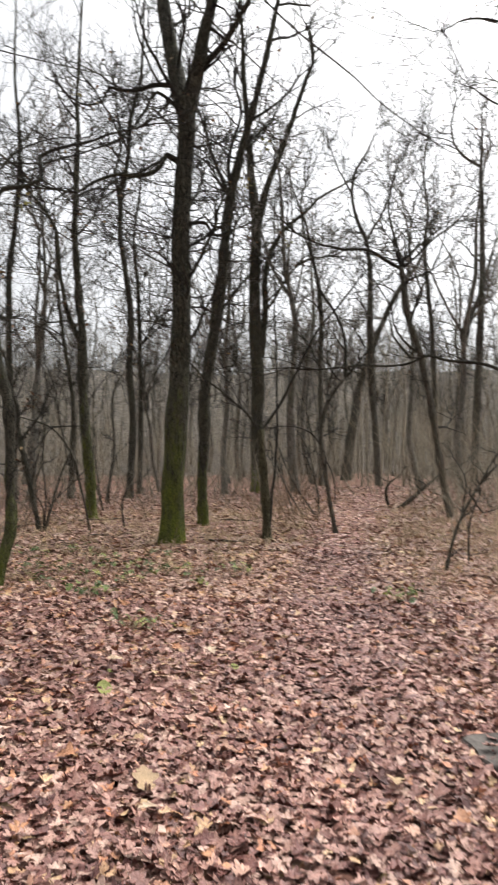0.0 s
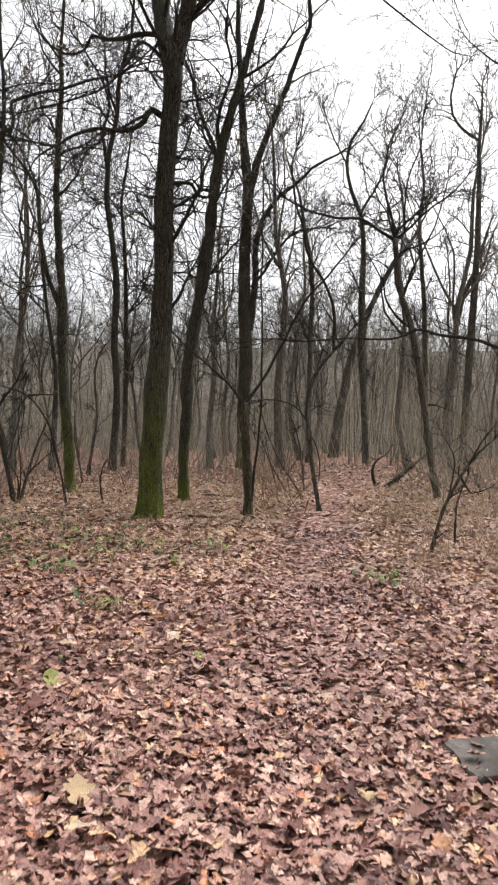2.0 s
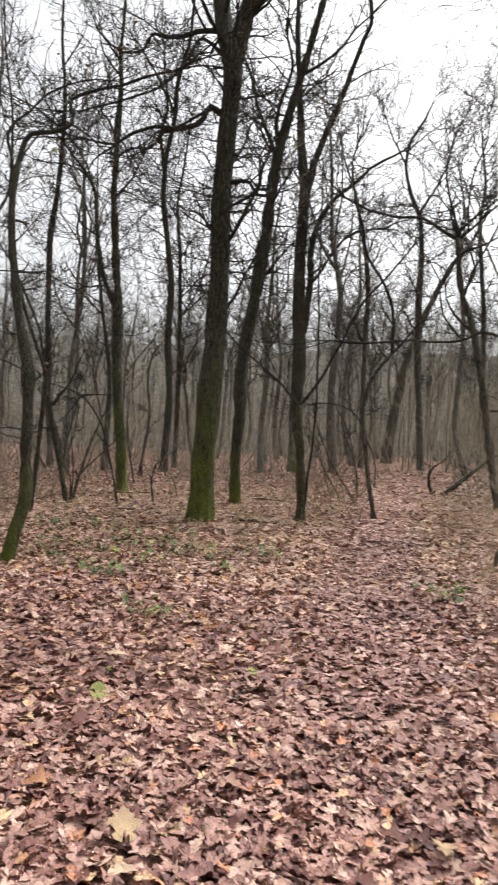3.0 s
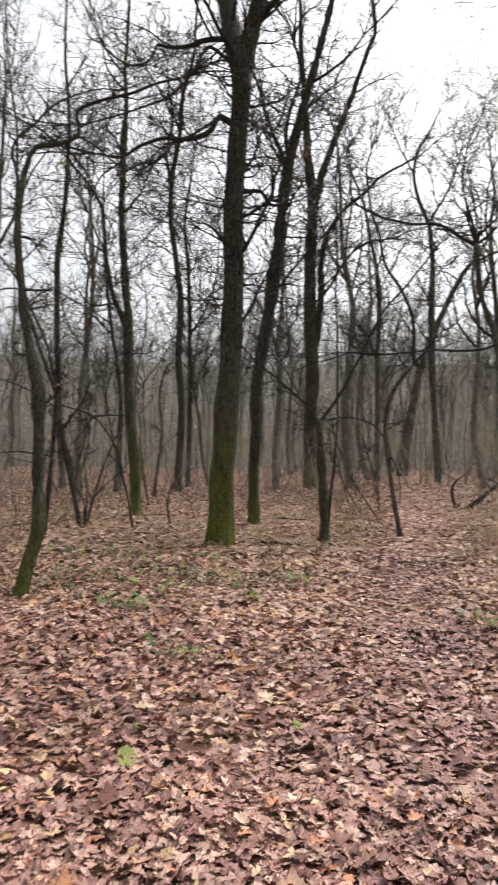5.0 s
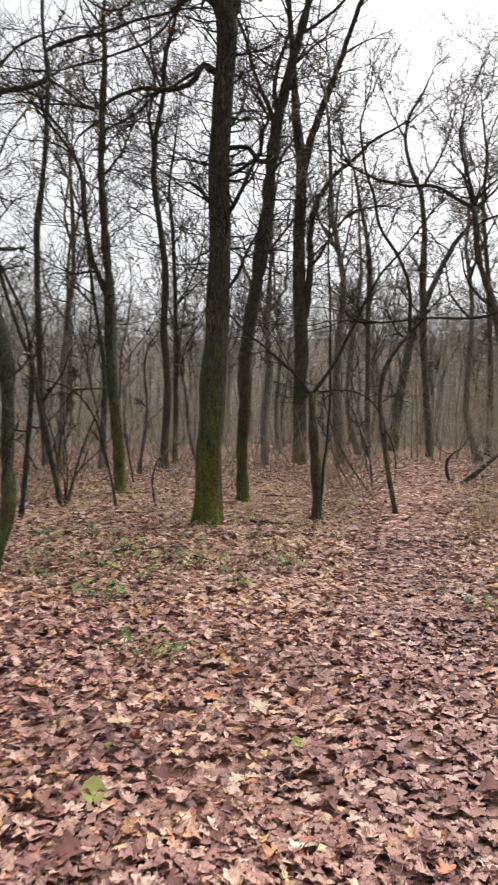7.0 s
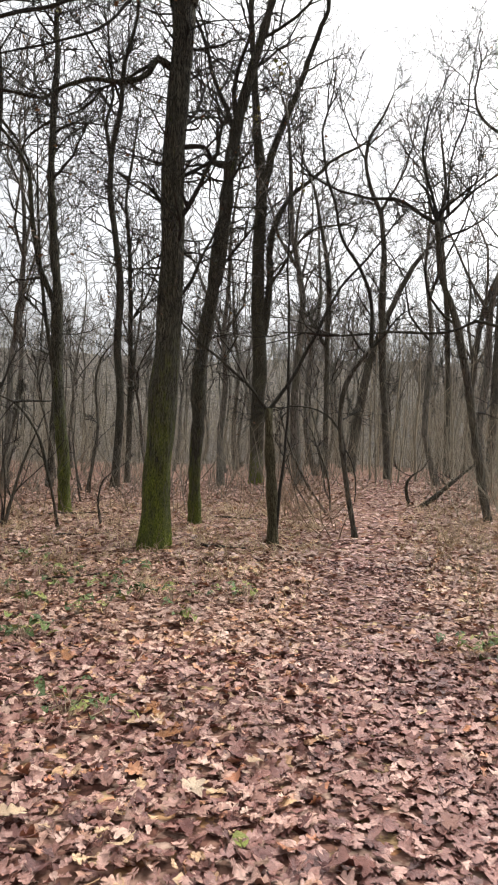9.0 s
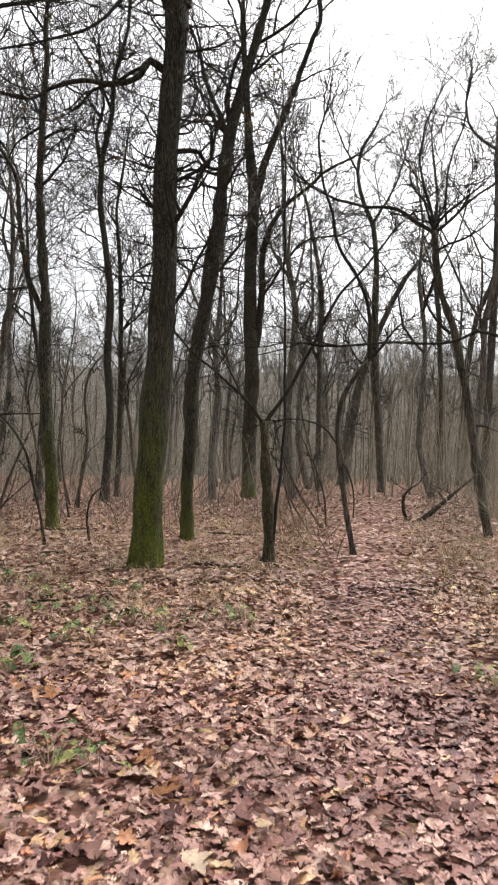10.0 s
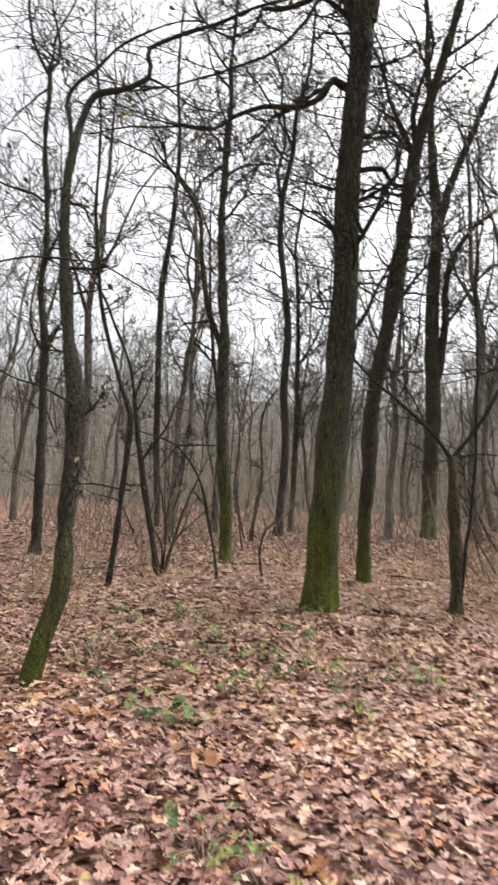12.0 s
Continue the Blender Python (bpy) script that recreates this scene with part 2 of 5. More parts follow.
def ridge_material():
    m, nt, b = material("far_woods", 0.95)
    n = add(nt, "ShaderNodeTexNoise", Scale=1.8, Detail=8.0, Roughness=0.8)
    nt.links.new(stretched(nt, 1, 1, 0.3), n.inputs["Vector"])
    nt.links.new(ramp(nt, n.outputs["Fac"], [(0.38, (0.04, 0.034, 0.027)), (0.52, (0.14, 0.119, 0.094)), (0.64, (0.32, 0.275, 0.22))]), b.inputs["Base Color"])
    bump(nt, b, n.outputs["Fac"], 1.0, 0.6)
    return m


RIDGE = ridge_material()


# ---- ground ----
def path_x(y):
    """The middle of the trodden path at y."""
    return 0.25 + 0.055 * y + 0.0045 * max(y, 0) ** 2 if y < 24 else 4.16 + 0.27 * (y - 24)


def smooth(a, b, v):
    k = min(1, max(0, (v - a) / (b - a)))
    return k * k * (3 - 2 * k)


def ground_z(x, y):
    s = min(1, max(0, (y - 8) / 8))
    z = 0.03 * max(-6, min(6, x)) * s + 0.022 * max(0, min(y, 20) - 8) + 0.011 * max(0, min(y, 45) - 20)
    far = smooth(14, 40, math.hypot(x, y - 4))
    z += 0.035 * noise.noise(Vector((x * 0.5, y * 0.5, 0))) + 0.02 * noise.noise(Vector((x * 1.7, y * 1.7, 3)))
    z += 0.3 * far * noise.noise(Vector((x * 0.07, y * 0.07, 7)))
    z -= 0.035 * math.exp(-((x - path_x(y)) / 0.55) ** 2)
    return z


def mesh_object(name, verts, faces, mat, parent=None, smooth_shade=True, label=""):
    me = bpy.data.meshes.new(name)
    me.from_pydata(verts, [], faces)
    me.materials.append(mat)
    if smooth_shade:
        me.polygons.foreach_set("use_smooth", np.ones(len(me.polygons), dtype=bool))
    me.update()
    ob = new(name, me)
    if parent:
        ob.parent = parent
    return tagged(ob, label)


def ground_sheet():
    def axis(lo, hi, fine_lo, fine_hi, step, grow):
        v = [fine_lo]
        while v[-1] < fine_hi:
            v.append(v[-1] + step)
        d = step
        while v[-1] < hi:
            d *= grow
            v.append(v[-1] + d)
        d = step
        while v[0] > lo:
            d *= grow
            v.insert(0, v[0] - d)
        return v
    xs, ys = axis(-1500, 1500, -9, 9, 0.22, 1.16), axis(-1500, 1500, 0, 26, 0.22, 1.16)
    verts = [(x, y, ground_z(x, y)) for y in ys for x in xs]
    n = len(xs)
    faces = [(j * n + i, j * n + i + 1, (j + 1) * n + i + 1, (j + 1) * n + i) for j in range(len(ys) - 1) for i in range(n - 1)]
    return tagged(mesh_object("ground", verts, faces, GROUND), "woodland floor of brown earth under fallen leaves", "ground", kind="structure")


ground = ground_sheet()


def rise(x, y):
    """Height of the far hillside over the plain."""
    return 16.0 * smooth(54, 122, math.hypot(x, y))


def base_z(x, y):
    return ground_z(x, y) + rise(x, y)


def far_ridge():
    """Wooded hillside that closes the view all round."""
    verts, faces, n = [], [], 300
    rings = [50, 56, 62, 68, 75, 82, 90, 98, 106, 114, 120, 126, 150, 190]
    for r in rings:
        for i in range(n):
            a = 2 * math.pi * i / n
            p = Vector((math.cos(a), math.sin(a), 0)) * r * (1 + 0.015 * noise.noise(Vector((math.cos(a) * 9, math.sin(a) * 9, r))))
            lift = 0.35 * noise.noise(p * 0.13) + (0.6 * noise.noise(p * 0.4) if r > 100 else 0)
            verts.append((p.x, p.y, base_z(p.x, p.y) + lift - (1.0 if r < 55 else 0.0)))
    for k in range(len(rings) - 1):
        for i in range(n):
            j = (i + 1) % n
            faces.append((k * n + i, k * n + j, (k + 1) * n + j, (k + 1) * n + i))
    return tagged(mesh_object("backdrop", verts, faces, RIDGE), "distant wooded hillside in grey-brown winter colours", "distance", kind="structure")


far_ridge()


# ---- trees ----
class Tubes:
    """Gathers tapering tubes into one mesh."""

    def __init__(self):
        self.verts, self.faces = [], []

    def tube(self, pts, radii, sides, rough=0.0, flare=0.0):
        base = len(self.verts)
        last = len(pts) - 1
        side = Vector((1, 0, 0))
        for i, p in enumerate(pts):
            d = (pts[min(i + 1, last)] - pts[max(i - 1, 0)])
            d = d.normalized() if d.length > 1e-6 else Vector((0, 0, 1))
            side = side - d * side.dot(d)
            if side.length < 1e-3:
                side = d.orthogonal()
            side.normalize()
            other = d.cross(side)
            for k in range(sides):
                a = 2 * math.pi * k / sides
                r = radii[i]
                way = side * math.cos(a) + other * math.sin(a)
                if rough:
                    r *= 1 + rough * noise.noise(Vector((p.x * 3 + way.x * 1.6, p.y * 3 + way.y * 1.6, p.z * 1.1))) + 0.4 * rough * noise.noise(Vector((way.x * 5, way.y * 5 + p.x, p.z * 2.5)))
                if flare and p.z < 0.6:
                    f = (1 - max(p.z, 0) / 0.6) ** 2
                    r *= 1 + flare * f * (1 + 0.7 * math.sin(4 * a + p.x) + 0.4 * math.sin(7 * a))
                self.verts.append(p + way * r)
        for i in range(last):
            for k in range(sides):
                j = (k + 1) % sides
                a = base + i * sides
                self.faces.append((a + k, a + j, a + sides + j, a + sides + k))
        if sides > 4:
            self.faces.append(tuple(base + last * sides + k for k in range(sides)))

    def build(self, name, mat, parent, label=""):
        return mesh_object(name, self.verts, self.faces, mat, parent, True, label)


def curve(points, step):
    """A smooth line through a few bends, given as (vector, radius); the tangents follow the spacing of the bends."""
    out, n = [], len(points)
    gaps = [max(1e-4, (points[i + 1][0] - points[i][0]).length) for i in range(n - 1)]
    slopes = []
    for i in range(n):
        if i == 0:
            slopes.append((points[1][0] - points[0][0]) / gaps[0])
        elif i == n - 1:
            slopes.append((points[-1][0] - points[-2][0]) / gaps[-1])
        else:
            a, b = (points[i][0] - points[i - 1][0]) / gaps[i - 1], (points[i + 1][0] - points[i][0]) / gaps[i]
            slopes.append((a * gaps[i] + b * gaps[i - 1]) / (gaps[i] + gaps[i - 1]))
    for i in range(n - 1):
        (p, r), (q, s) = points[i], points[i + 1]
        steps = max(2, int(gaps[i] / step))
        for k in range(steps):
            u = k / steps
            h = (2 * u ** 3 - 3 * u * u + 1, u ** 3 - 2 * u * u + u, -2 * u ** 3 + 3 * u * u, u ** 3 - u * u)
            out.append((p * h[0] + slopes[i] * gaps[i] * h[1] + q * h[2] + slopes[i + 1] * gaps[i] * h[3], r + (s - r) * u))
    out.append(points[-1])
    return out


GROWN = []


class Tree:
    """A bare tree: a trunk through a few bends, named limbs, and twigs that grow out of both."""

    def __init__(self, name, label, x, y, stem, moss=0.0, sprays=8, mat=None, twigs=1.0, leafy=0.035):
        self.rng = random.Random(int(abs(x) * 1000 + abs(y) * 77))
        self.root = tagged(new(name), label, {"shrub": "shrub", "broken_branch": "branch"}.get(name, "tree"))
        self.root.location = (x, y, ground_z(x, y) - 0.02)
        self.thick = stem[0][3]
        self.stem = stem
        self.detail = twigs
        self.leafy = leafy
        if mat is None:
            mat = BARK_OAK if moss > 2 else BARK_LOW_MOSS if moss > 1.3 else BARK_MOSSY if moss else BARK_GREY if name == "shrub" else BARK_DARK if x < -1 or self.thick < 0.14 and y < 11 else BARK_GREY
        self.mat = mat
        self.near = y < 19
        self.rank = 0 if y < 10.5 else 1 if y < 22 else 2 if y < 50 else 3
        self.fine = (0.0024, 0.0042, 0.0075, 0.0125)[self.rank]
        line = curve([(Vector((a, b, c)), r) for a, b, c, r in stem], 0.16 if self.near else 0.35 if self.rank < 3 else 1.2)
        if self.thick > 0.03:
            line = [(p + 0.18 * self.thick * Vector((noise.noise(p * 1.3 + self.root.location), noise.noise(p * 1.3 - self.root.location), 0)) * min(1, p.z * 2), r) for p, r in line]
        if self.thick < 0.16 and self.near:
            line = [(p, r * (1 + 0.42 * noise.noise(p * 5.5 + self.root.location))) for p, r in line]
        tubes = Tubes()
        sides = 20 if self.thick > 0.2 and self.near else 8 if self.rank == 3 else 12 if self.thick > 0.05 else 7
        below = (line[0][0] - Vector((0, 0, 0.12)), line[0][1])
        tubes.tube([below[0]] + [p for p, r in line], [below[1]] + [r for p, r in line], sides, 0.2, 0.24 if self.thick > 0.1 else 0.12)
        self.trunk = tubes.build("trunk", mat, self.root)
        self.twigs = Tubes()
        self.leaves = []
        self.height = line[-1][0].z
        self.sprout(line, sprays, 0.35 if self.height > 3 else 0.2)
        GROWN.append(self)

    def limb(self, bends, r0, r1, sprays=7):
        n = len(bends) - 1
        pts = [(Vector(p), r0 + (r1 - r0) * (i / n) ** 0.8) for i, p in enumerate(bends)]
        line = curve(pts, 0.12 if self.near else 0.3 if self.rank < 3 else 0.8)
        wob = 0.0 if r0 < 0.013 and self.near and bends[0][2] > 3.5 else 0.03 if self.near else 0.06
        line = [(p + wob * Vector((noise.noise(p * 2.3), noise.noise(p * 2.3 + Vector((9, 0, 0))), noise.noise(p * 2.3 + Vector((0, 9, 0))))) * min(1, i / 3), r * (1 + 0.12 * noise.noise(p * 4))) for i, (p, r) in enumerate(line)]
        tubes = Tubes()
        tubes.tube([p for p, r in line], [r for p, r in line], 5 if self.rank == 3 else 8 if r0 > 0.03 else 6, 0.1)
        tubes.build("limb", self.mat if r0 > 0.05 else TWIG, self.trunk)
        self.sprout(line, sprays, 0.15)

    def sprigs(self, count, z0, z1, reach):
        """Short gnarled shoots standing out of the trunk between two heights."""
        rng = self.rng
        bends = [(Vector(p[:3]), p[3]) for p in self.stem]
        for i in range(count):
            z = z0 + (z1 - z0) * (i + rng.random()) / count
            k = next((j for j in range(len(bends) - 1) if bends[j + 1][0].z >= z), len(bends) - 2)
            (p, r), (q, s) = bends[k], bends[k + 1]
            u = (z - p.z) / max(1e-3, q.z - p.z)
            a = rng.uniform(0, 2 * math.pi)
            out = Vector((math.cos(a), math.sin(a), 0))
            foot = p.lerp(q, u) + out * 0.8 * (r + (s - r) * u)
            self.branch(foot, (out + Vector((0, 0, rng.uniform(-0.35, 0.5)))).normalized(), reach * rng.uniform(0.5, 1.2), rng.uniform(0.008, 0.02), 0)

    def sprout(self, line, count, start):
        rng = self.rng
        total = len(line)
        count = int(count * self.detail * (1.25 if self.rank == 2 else 1 if self.root.location.x > -2 else 0.7))
        for i in range(count + (3 if count > 2 else count and 1)):
            if i < count:
                k = max(1, min(total - 2, int((start + (1 - start) * (i + rng.random()) / count) * total)))
            else:
                k = total - 1
            p, r = line[k]
            d = (line[min(k + 1, total - 1)][0] - line[k - 1][0]).normalized()
            a = rng.uniform(0, 2 * math.pi)
            out = Vector((math.cos(a), math.sin(a) * 0.9, 0))
            if i < count:
                way = out * rng.uniform(0.7, 1.0) + d * rng.uniform(0.1, 0.7) + Vector((0, 0, rng.uniform(-0.05, 0.45)))
            else:
                way = d + out * 0.45
            length = min(self.height * 0.22 + 0.3, rng.uniform(0.9, 2.5)) * (0.45 if self.thick < 0.05 else 1.0)
            self.branch(p, way.normalized(), length, min(r * (0.55 if i < count else 0.95), 0.014 + 0.012 * length), 0)

    def branch(self, p, way, length, r, level):
        """One crooked branch and those that fork from it; trees far off have fewer levels."""
        rng = self.rng
        far = self.rank == 3
        steps = (5, 3, 1, 1)[level] if far else (7, 4, 2, 1)[level] if self.rank else (7, 5, 3, 2)[level]
        pts, radii = [p.copy()], [max(r, self.fine)]
        seg = length / steps
        bend = (0.21, 0.28, 0.28, 0.18)[level]
        for i in range(steps):
            way = (way + Vector((rng.gauss(0, bend), rng.gauss(0, bend), rng.gauss(0.05, bend)))).normalized()
            p = p + way * seg * rng.uniform(0.75, 1.25)
            pts.append(p.copy())
            radii.append(max(self.fine, r * (1 - 0.75 * (i + 1) / steps)))
            if level < (1 if self.thick < 0.034 else 2 if far or self.thick < 0.07 else 3):
                for _ in range(2 if level == 0 and i > 1 else 1):
                    if rng.random() < ((0.8, 0.62, 0) if far else (0.83, 0.7, 0.44) if self.rank == 2 else (0.78, 0.58, 0.36))[level]:
                        side = Vector((rng.gauss(0, 1), rng.gauss(0, 1), rng.gauss(0.35, 1))).normalized()
                        self.branch(p, (way * 0.85 + side).normalized(), length * rng.uniform(0.28, 0.52), radii[-1] * 0.75, level + 1)
            if level > 1 and rng.random() < self.leafy:
                self.leaves.append(p.copy())
        self.twigs.tube(pts, radii, 4 if level == 0 and not far else 3)

    def finish(self):
        if self.twigs.verts:
            tagged(self.twigs.build("crown", HAZY_TWIG if self.rank == 3 else TWIG, self.root, "bare crown of crooked twigs"), kind="stuff")
        if self.leaves:
            rng = self.rng
            verts, faces = [], []
            for p in self.leaves:
                q = Euler((rng.uniform(-1, 1), rng.uniform(-1, 1), rng.uniform(0, 6))).to_matrix()
                s = rng.uniform(0.018, 0.034)
                b = len(verts)
                for v in ((0, 0, 0), (0.6, -0.7, -0.2), (0.5, -1.5, -0.1), (0, -2.2, -0.5), (-0.5, -1.4, 0.1), (-0.65, -0.6, -0.1)):
                    verts.append(p + q @ (Vector(v) * s))
                faces += [(b, b + 1, b + 2, b + 3), (b, b + 3, b + 4, b + 5)]
            tagged(mesh_object("foliage", verts, faces, LEAF_HUNG, self.root, False, "last withered brown leaves"), kind="stuff")
        return self.root


oak = Tree('oak_tree', 'tall oak with furrowed dark bark and a mossy green foot', -1.34, 12.21, [(0, 0, 0, 0.203), (0.028, 0, 1.559, 0.187), (0.085, 0, 3.128, 0.175), (0.085, 0, 4.81, 0.163), (0.104, 0, 6.01, 0.154), (0.142, 0, 7.012, 0.154), (0.151, 0, 7.862, 0.163)], moss=2.6, sprays=10)
oak.limb([(0.113, 0, 7.664), (-0.057, 0.151, 8.401), (-0.217, 0.302, 9.11), (-0.331, 0.454, 9.828), (-0.444, 0.605, 10.782), (-0.633, 0.756, 11.869)], 0.166, 0.094)
oak.limb([(0.189, 0, 7.664), (0.331, -0.076, 8.278), (0.444, -0.151, 8.836), (0.576, -0.227, 9.384), (0.784, -0.302, 10.13), (0.841, -0.378, 11.056)], 0.152, 0.076)
oak.limb([(0.359, 0, 8.401), (0.643, -0.189, 8.562), (0.945, -0.378, 8.845), (1.191, -0.567, 9.157), (1.503, -0.756, 9.611)], 0.074, 0.037)
oak.limb([(0.019, 0, 6.738), (-0.17, -0.123, 6.785), (-0.274, -0.246, 6.539), (-0.633, -0.369, 6.313), (-0.983, -0.482, 6.303), (-1.295, -0.605, 6.133), (-1.569, -0.728, 5.906), (-1.918, -0.85, 5.906)], 0.060, 0.016, sprays=5)
oak.limb([(-0.047, 0, 8.099), (-0.472, 0.123, 8.174), (-0.841, 0.246, 8.136), (-1.115, 0.369, 8.203), (-1.332, 0.482, 8.316), (-1.493, 0.605, 8.146), (-1.786, 0.728, 8.127), (-2.126, 0.85, 8.325)], 0.047, 0.015, sprays=4)
oak.limb([(0.019, 0, 7.673), (-0.34, -0.217, 7.872), (-0.52, -0.444, 7.428), (-0.661, -0.661, 7.04), (-0.917, -0.879, 6.7), (-1.38, -1.106, 6.407), (-1.909, -1.323, 6.124)], 0.033, 0.012, sprays=4)
oak.limb([(0.208, 0, 5.632), (0.397, 0.057, 5.679), (0.529, 0.113, 5.679), (0.633, 0.17, 5.519), (0.803, 0.227, 5.5), (0.869, 0.283, 5.585)], 0.038, 0.020, sprays=2)
oak.limb([(0.217, 0, 4.139), (0.387, 0.066, 4.177), (0.548, 0.123, 4.158), (0.68, 0.189, 4.101)], 0.019, 0.009, sprays=2)
oak.limb([(0, 0, 4.706), (-0.17, 0.095, 5.008), (-0.35, 0.189, 5.179), (-0.539, 0.283, 5.235)], 0.028, 0.009, sprays=3)
oak.limb([(-0.019, 0, 5.415), (-0.151, -0.095, 5.349), (-0.359, -0.189, 5.386), (-0.548, -0.283, 5.396)], 0.024, 0.009, sprays=3)
leaning_oak = Tree('oak_tree', 'leaning oak with dark bark and a mossy green foot', -0.98, 15.02, [(0, 0, 0, 0.113), (-0.035, 0, 0.957, 0.113), (-0.009, 0, 2.045, 0.117), (0, 0, 2.914, 0.131), (0.078, 0, 3.567, 0.131), (0.209, 0, 4.428, 0.126), (0.339, 0, 5.507, 0.108), (0.409, 0, 6.377, 0.108), (0.522, 0, 7.23, 0.099), (0.679, 0, 7.978, 0.09), (0.853, 0, 8.622, 0.085), (1.009, 0, 9.257, 0.077), (1.096, 0, 9.579, 0.072), (1.67, 0.087, 12.528, 0.029)], moss=1.5, sprays=9)
leaning_oak.limb([(0.496, 0, 7.073), (0.278, 0.104, 7.604), (0.078, 0.209, 8.1), (-0.122, 0.313, 8.813), (-0.383, 0.418, 9.431), (-0.609, 0.522, 9.944)], 0.049, 0.023)
leaning_oak.limb([(0.513, 0, 7.178), (0.435, -0.104, 7.769), (0.557, -0.217, 8.3), (0.705, -0.331, 8.761), (0.574, -0.435, 9.326)], 0.049, 0.021)
leaning_oak.limb([(0.339, 0, 6.429), (0.104, 0.087, 6.516), (-0.07, 0.174, 6.716), (-0.296, 0.261, 6.647)], 0.032, 0.017, sprays=3)
forked_oak = Tree('oak_tree', 'dark oak forking into two long upright limbs', 0.28, 26.86, [(0, 0, 0, 0.237), (-0.04, 0, 2.79, 0.237), (-0.05, 0, 4.81, 0.253), (-0.17, 0, 6.83, 0.220), (-0.19, 0, 8.45, 0.211), (-0.15, 0, 10.26, 0.194), (-0.32, 0, 11.87, 0.161), (-0.46, 0, 13.48, 0.127), (-0.65, 0, 15.69, 0.101), (-0.73, 0, 16.9, 0.084), (-0.88, 0.1, 19.89, 0.034)], moss=0.8, sprays=10)
forked_oak.limb([(-0.09, 0, 10.26), (0.24, -0.04, 11.74), (0.54, -0.09, 12.62), (0.93, -0.13, 13.59), (1.3, -0.17, 14.75), (1.65, -0.21, 15.71), (1.96, -0.26, 16.56), (1.83, -0.3, 17.81)], 0.143, 0.070)
forked_oak.limb([(0.07, 0, 5.22), (0.25, 0.07, 6.85), (0.22, 0.14, 8.48), (0.44, 0.21, 9.42), (0.84, 0.29, 10.15), (1.73, 0.36, 10.98), (2.52, 0.43, 11.7), (3.42, 0.5, 12.23)], 0.143, 0.042, sprays=4)
forked_oak.limb([(0.09, 0, 6.83), (0.57, -0.12, 7.41), (1.14, -0.25, 8.37), (1.8, -0.38, 8.93), (2.47, -0.5, 8.98)], 0.061, 0.030, sprays=3)
forked_oak.limb([(0.14, 0, 7.24), (0.58, 0.2, 7.69), (1.38, 0.4, 8.76)], 0.051, 0.021, sprays=3)
y_sapling = Tree('forked_sapling', 'mossy sapling splitting into two spreading bare arms', 0.33, 12.78, [(0, 0, 0, 0.079), (-0.037, 0, 0.741, 0.079), (-0.094, 0, 1.42, 0.073), (-0.131, 0, 2.039, 0.062)], mat=BARK_OLIVE, sprays=0)
y_sapling.limb([(-0.131, 0, 1.978), (-0.374, -0.14, 2.283), (-0.757, -0.281, 2.628), (-1.131, -0.421, 2.892), (-1.403, -0.561, 3.165)], 0.027, 0.014, sprays=2)
y_sapling.limb([(-0.439, 0, 2.344), (-0.683, 0.14, 2.79), (-0.898, 0.281, 3.104)], 0.013, 0.007, sprays=1)
y_sapling.limb([(-0.122, 0, 2.019), (0.206, 0.075, 2.505), (0.552, 0.15, 3.195), (0.898, 0.224, 3.906), (1.309, 0.299, 4.413), (1.711, 0.374, 4.93)], 0.030, 0.015, sprays=3)
y_sapling.limb([(0.028, 0, 0.081), (0.075, 0.056, 0.741), (0.122, 0.103, 1.42), (0.159, 0.159, 2.019), (0.159, 0.215, 3.206), (0.103, 0.271, 4.403), (0.084, 0.318, 5.408), (0.065, 0.374, 6.422)], 0.027, 0.011, sprays=2)
bent_sapling = Tree('bent_sapling', 'slender dark sapling bending over beside the trodden path', 1.71, 13.89, [(0, 0, 0, 0.05), (-0.147, 0, 0.773, 0.05), (-0.254, 0, 1.496, 0.05), (-0.303, 0, 2.083, 0.045), (-0.225, 0, 2.523, 0.037), (-0.01, 0, 2.895, 0.037), (0.196, 0, 3.13, 0.033)], sprays=2)
bent_sapling.limb([(0.176, 0, 3.11), (0.098, -0.039, 4.078), (-0.059, -0.088, 4.352), (-0.352, -0.127, 4.822), (-0.518, -0.166, 5.389), (-0.714, -0.205, 6.044), (-0.773, -0.254, 6.513), (-0.694, -0.293, 6.866)], 0.034, 0.015, sprays=5)
bent_sapling.limb([(-0.293, 0, 1.721), (-0.509, 0.068, 2.015), (-0.802, 0.127, 2.112), (-1.115, 0.196, 2.112)], 0.020, 0.010, sprays=3)
bent_sapling.limb([(-0.244, 0, 1.496), (-0.108, -0.068, 1.262), (-0.049, -0.127, 0.87), (-0.068, -0.196, 0.606)], 0.015, 0.010, sprays=0)
mossy_tree = Tree('mossy_tree', 'crooked slim tree with yellow-green moss at its foot', -2.93, 8.15, [(0, 0, 0, 0.072), (0.043, 0.066, 0.323, 0.067), (0.111, 0.133, 0.65, 0.063), (0.05, 0.26, 1.275, 0.062), (-0.003, 0.379, 1.854, 0.072), (-0.055, 0.455, 2.228, 0.067), (-0.199, 0.544, 2.666, 0.055), (-0.319, 0.649, 3.181, 0.052), (-0.441, 0.76, 3.725, 0.046), (-0.514, 0.896, 4.387, 0.045), (-0.497, 0.969, 4.745, 0.039)], moss=1.2, sprays=0)
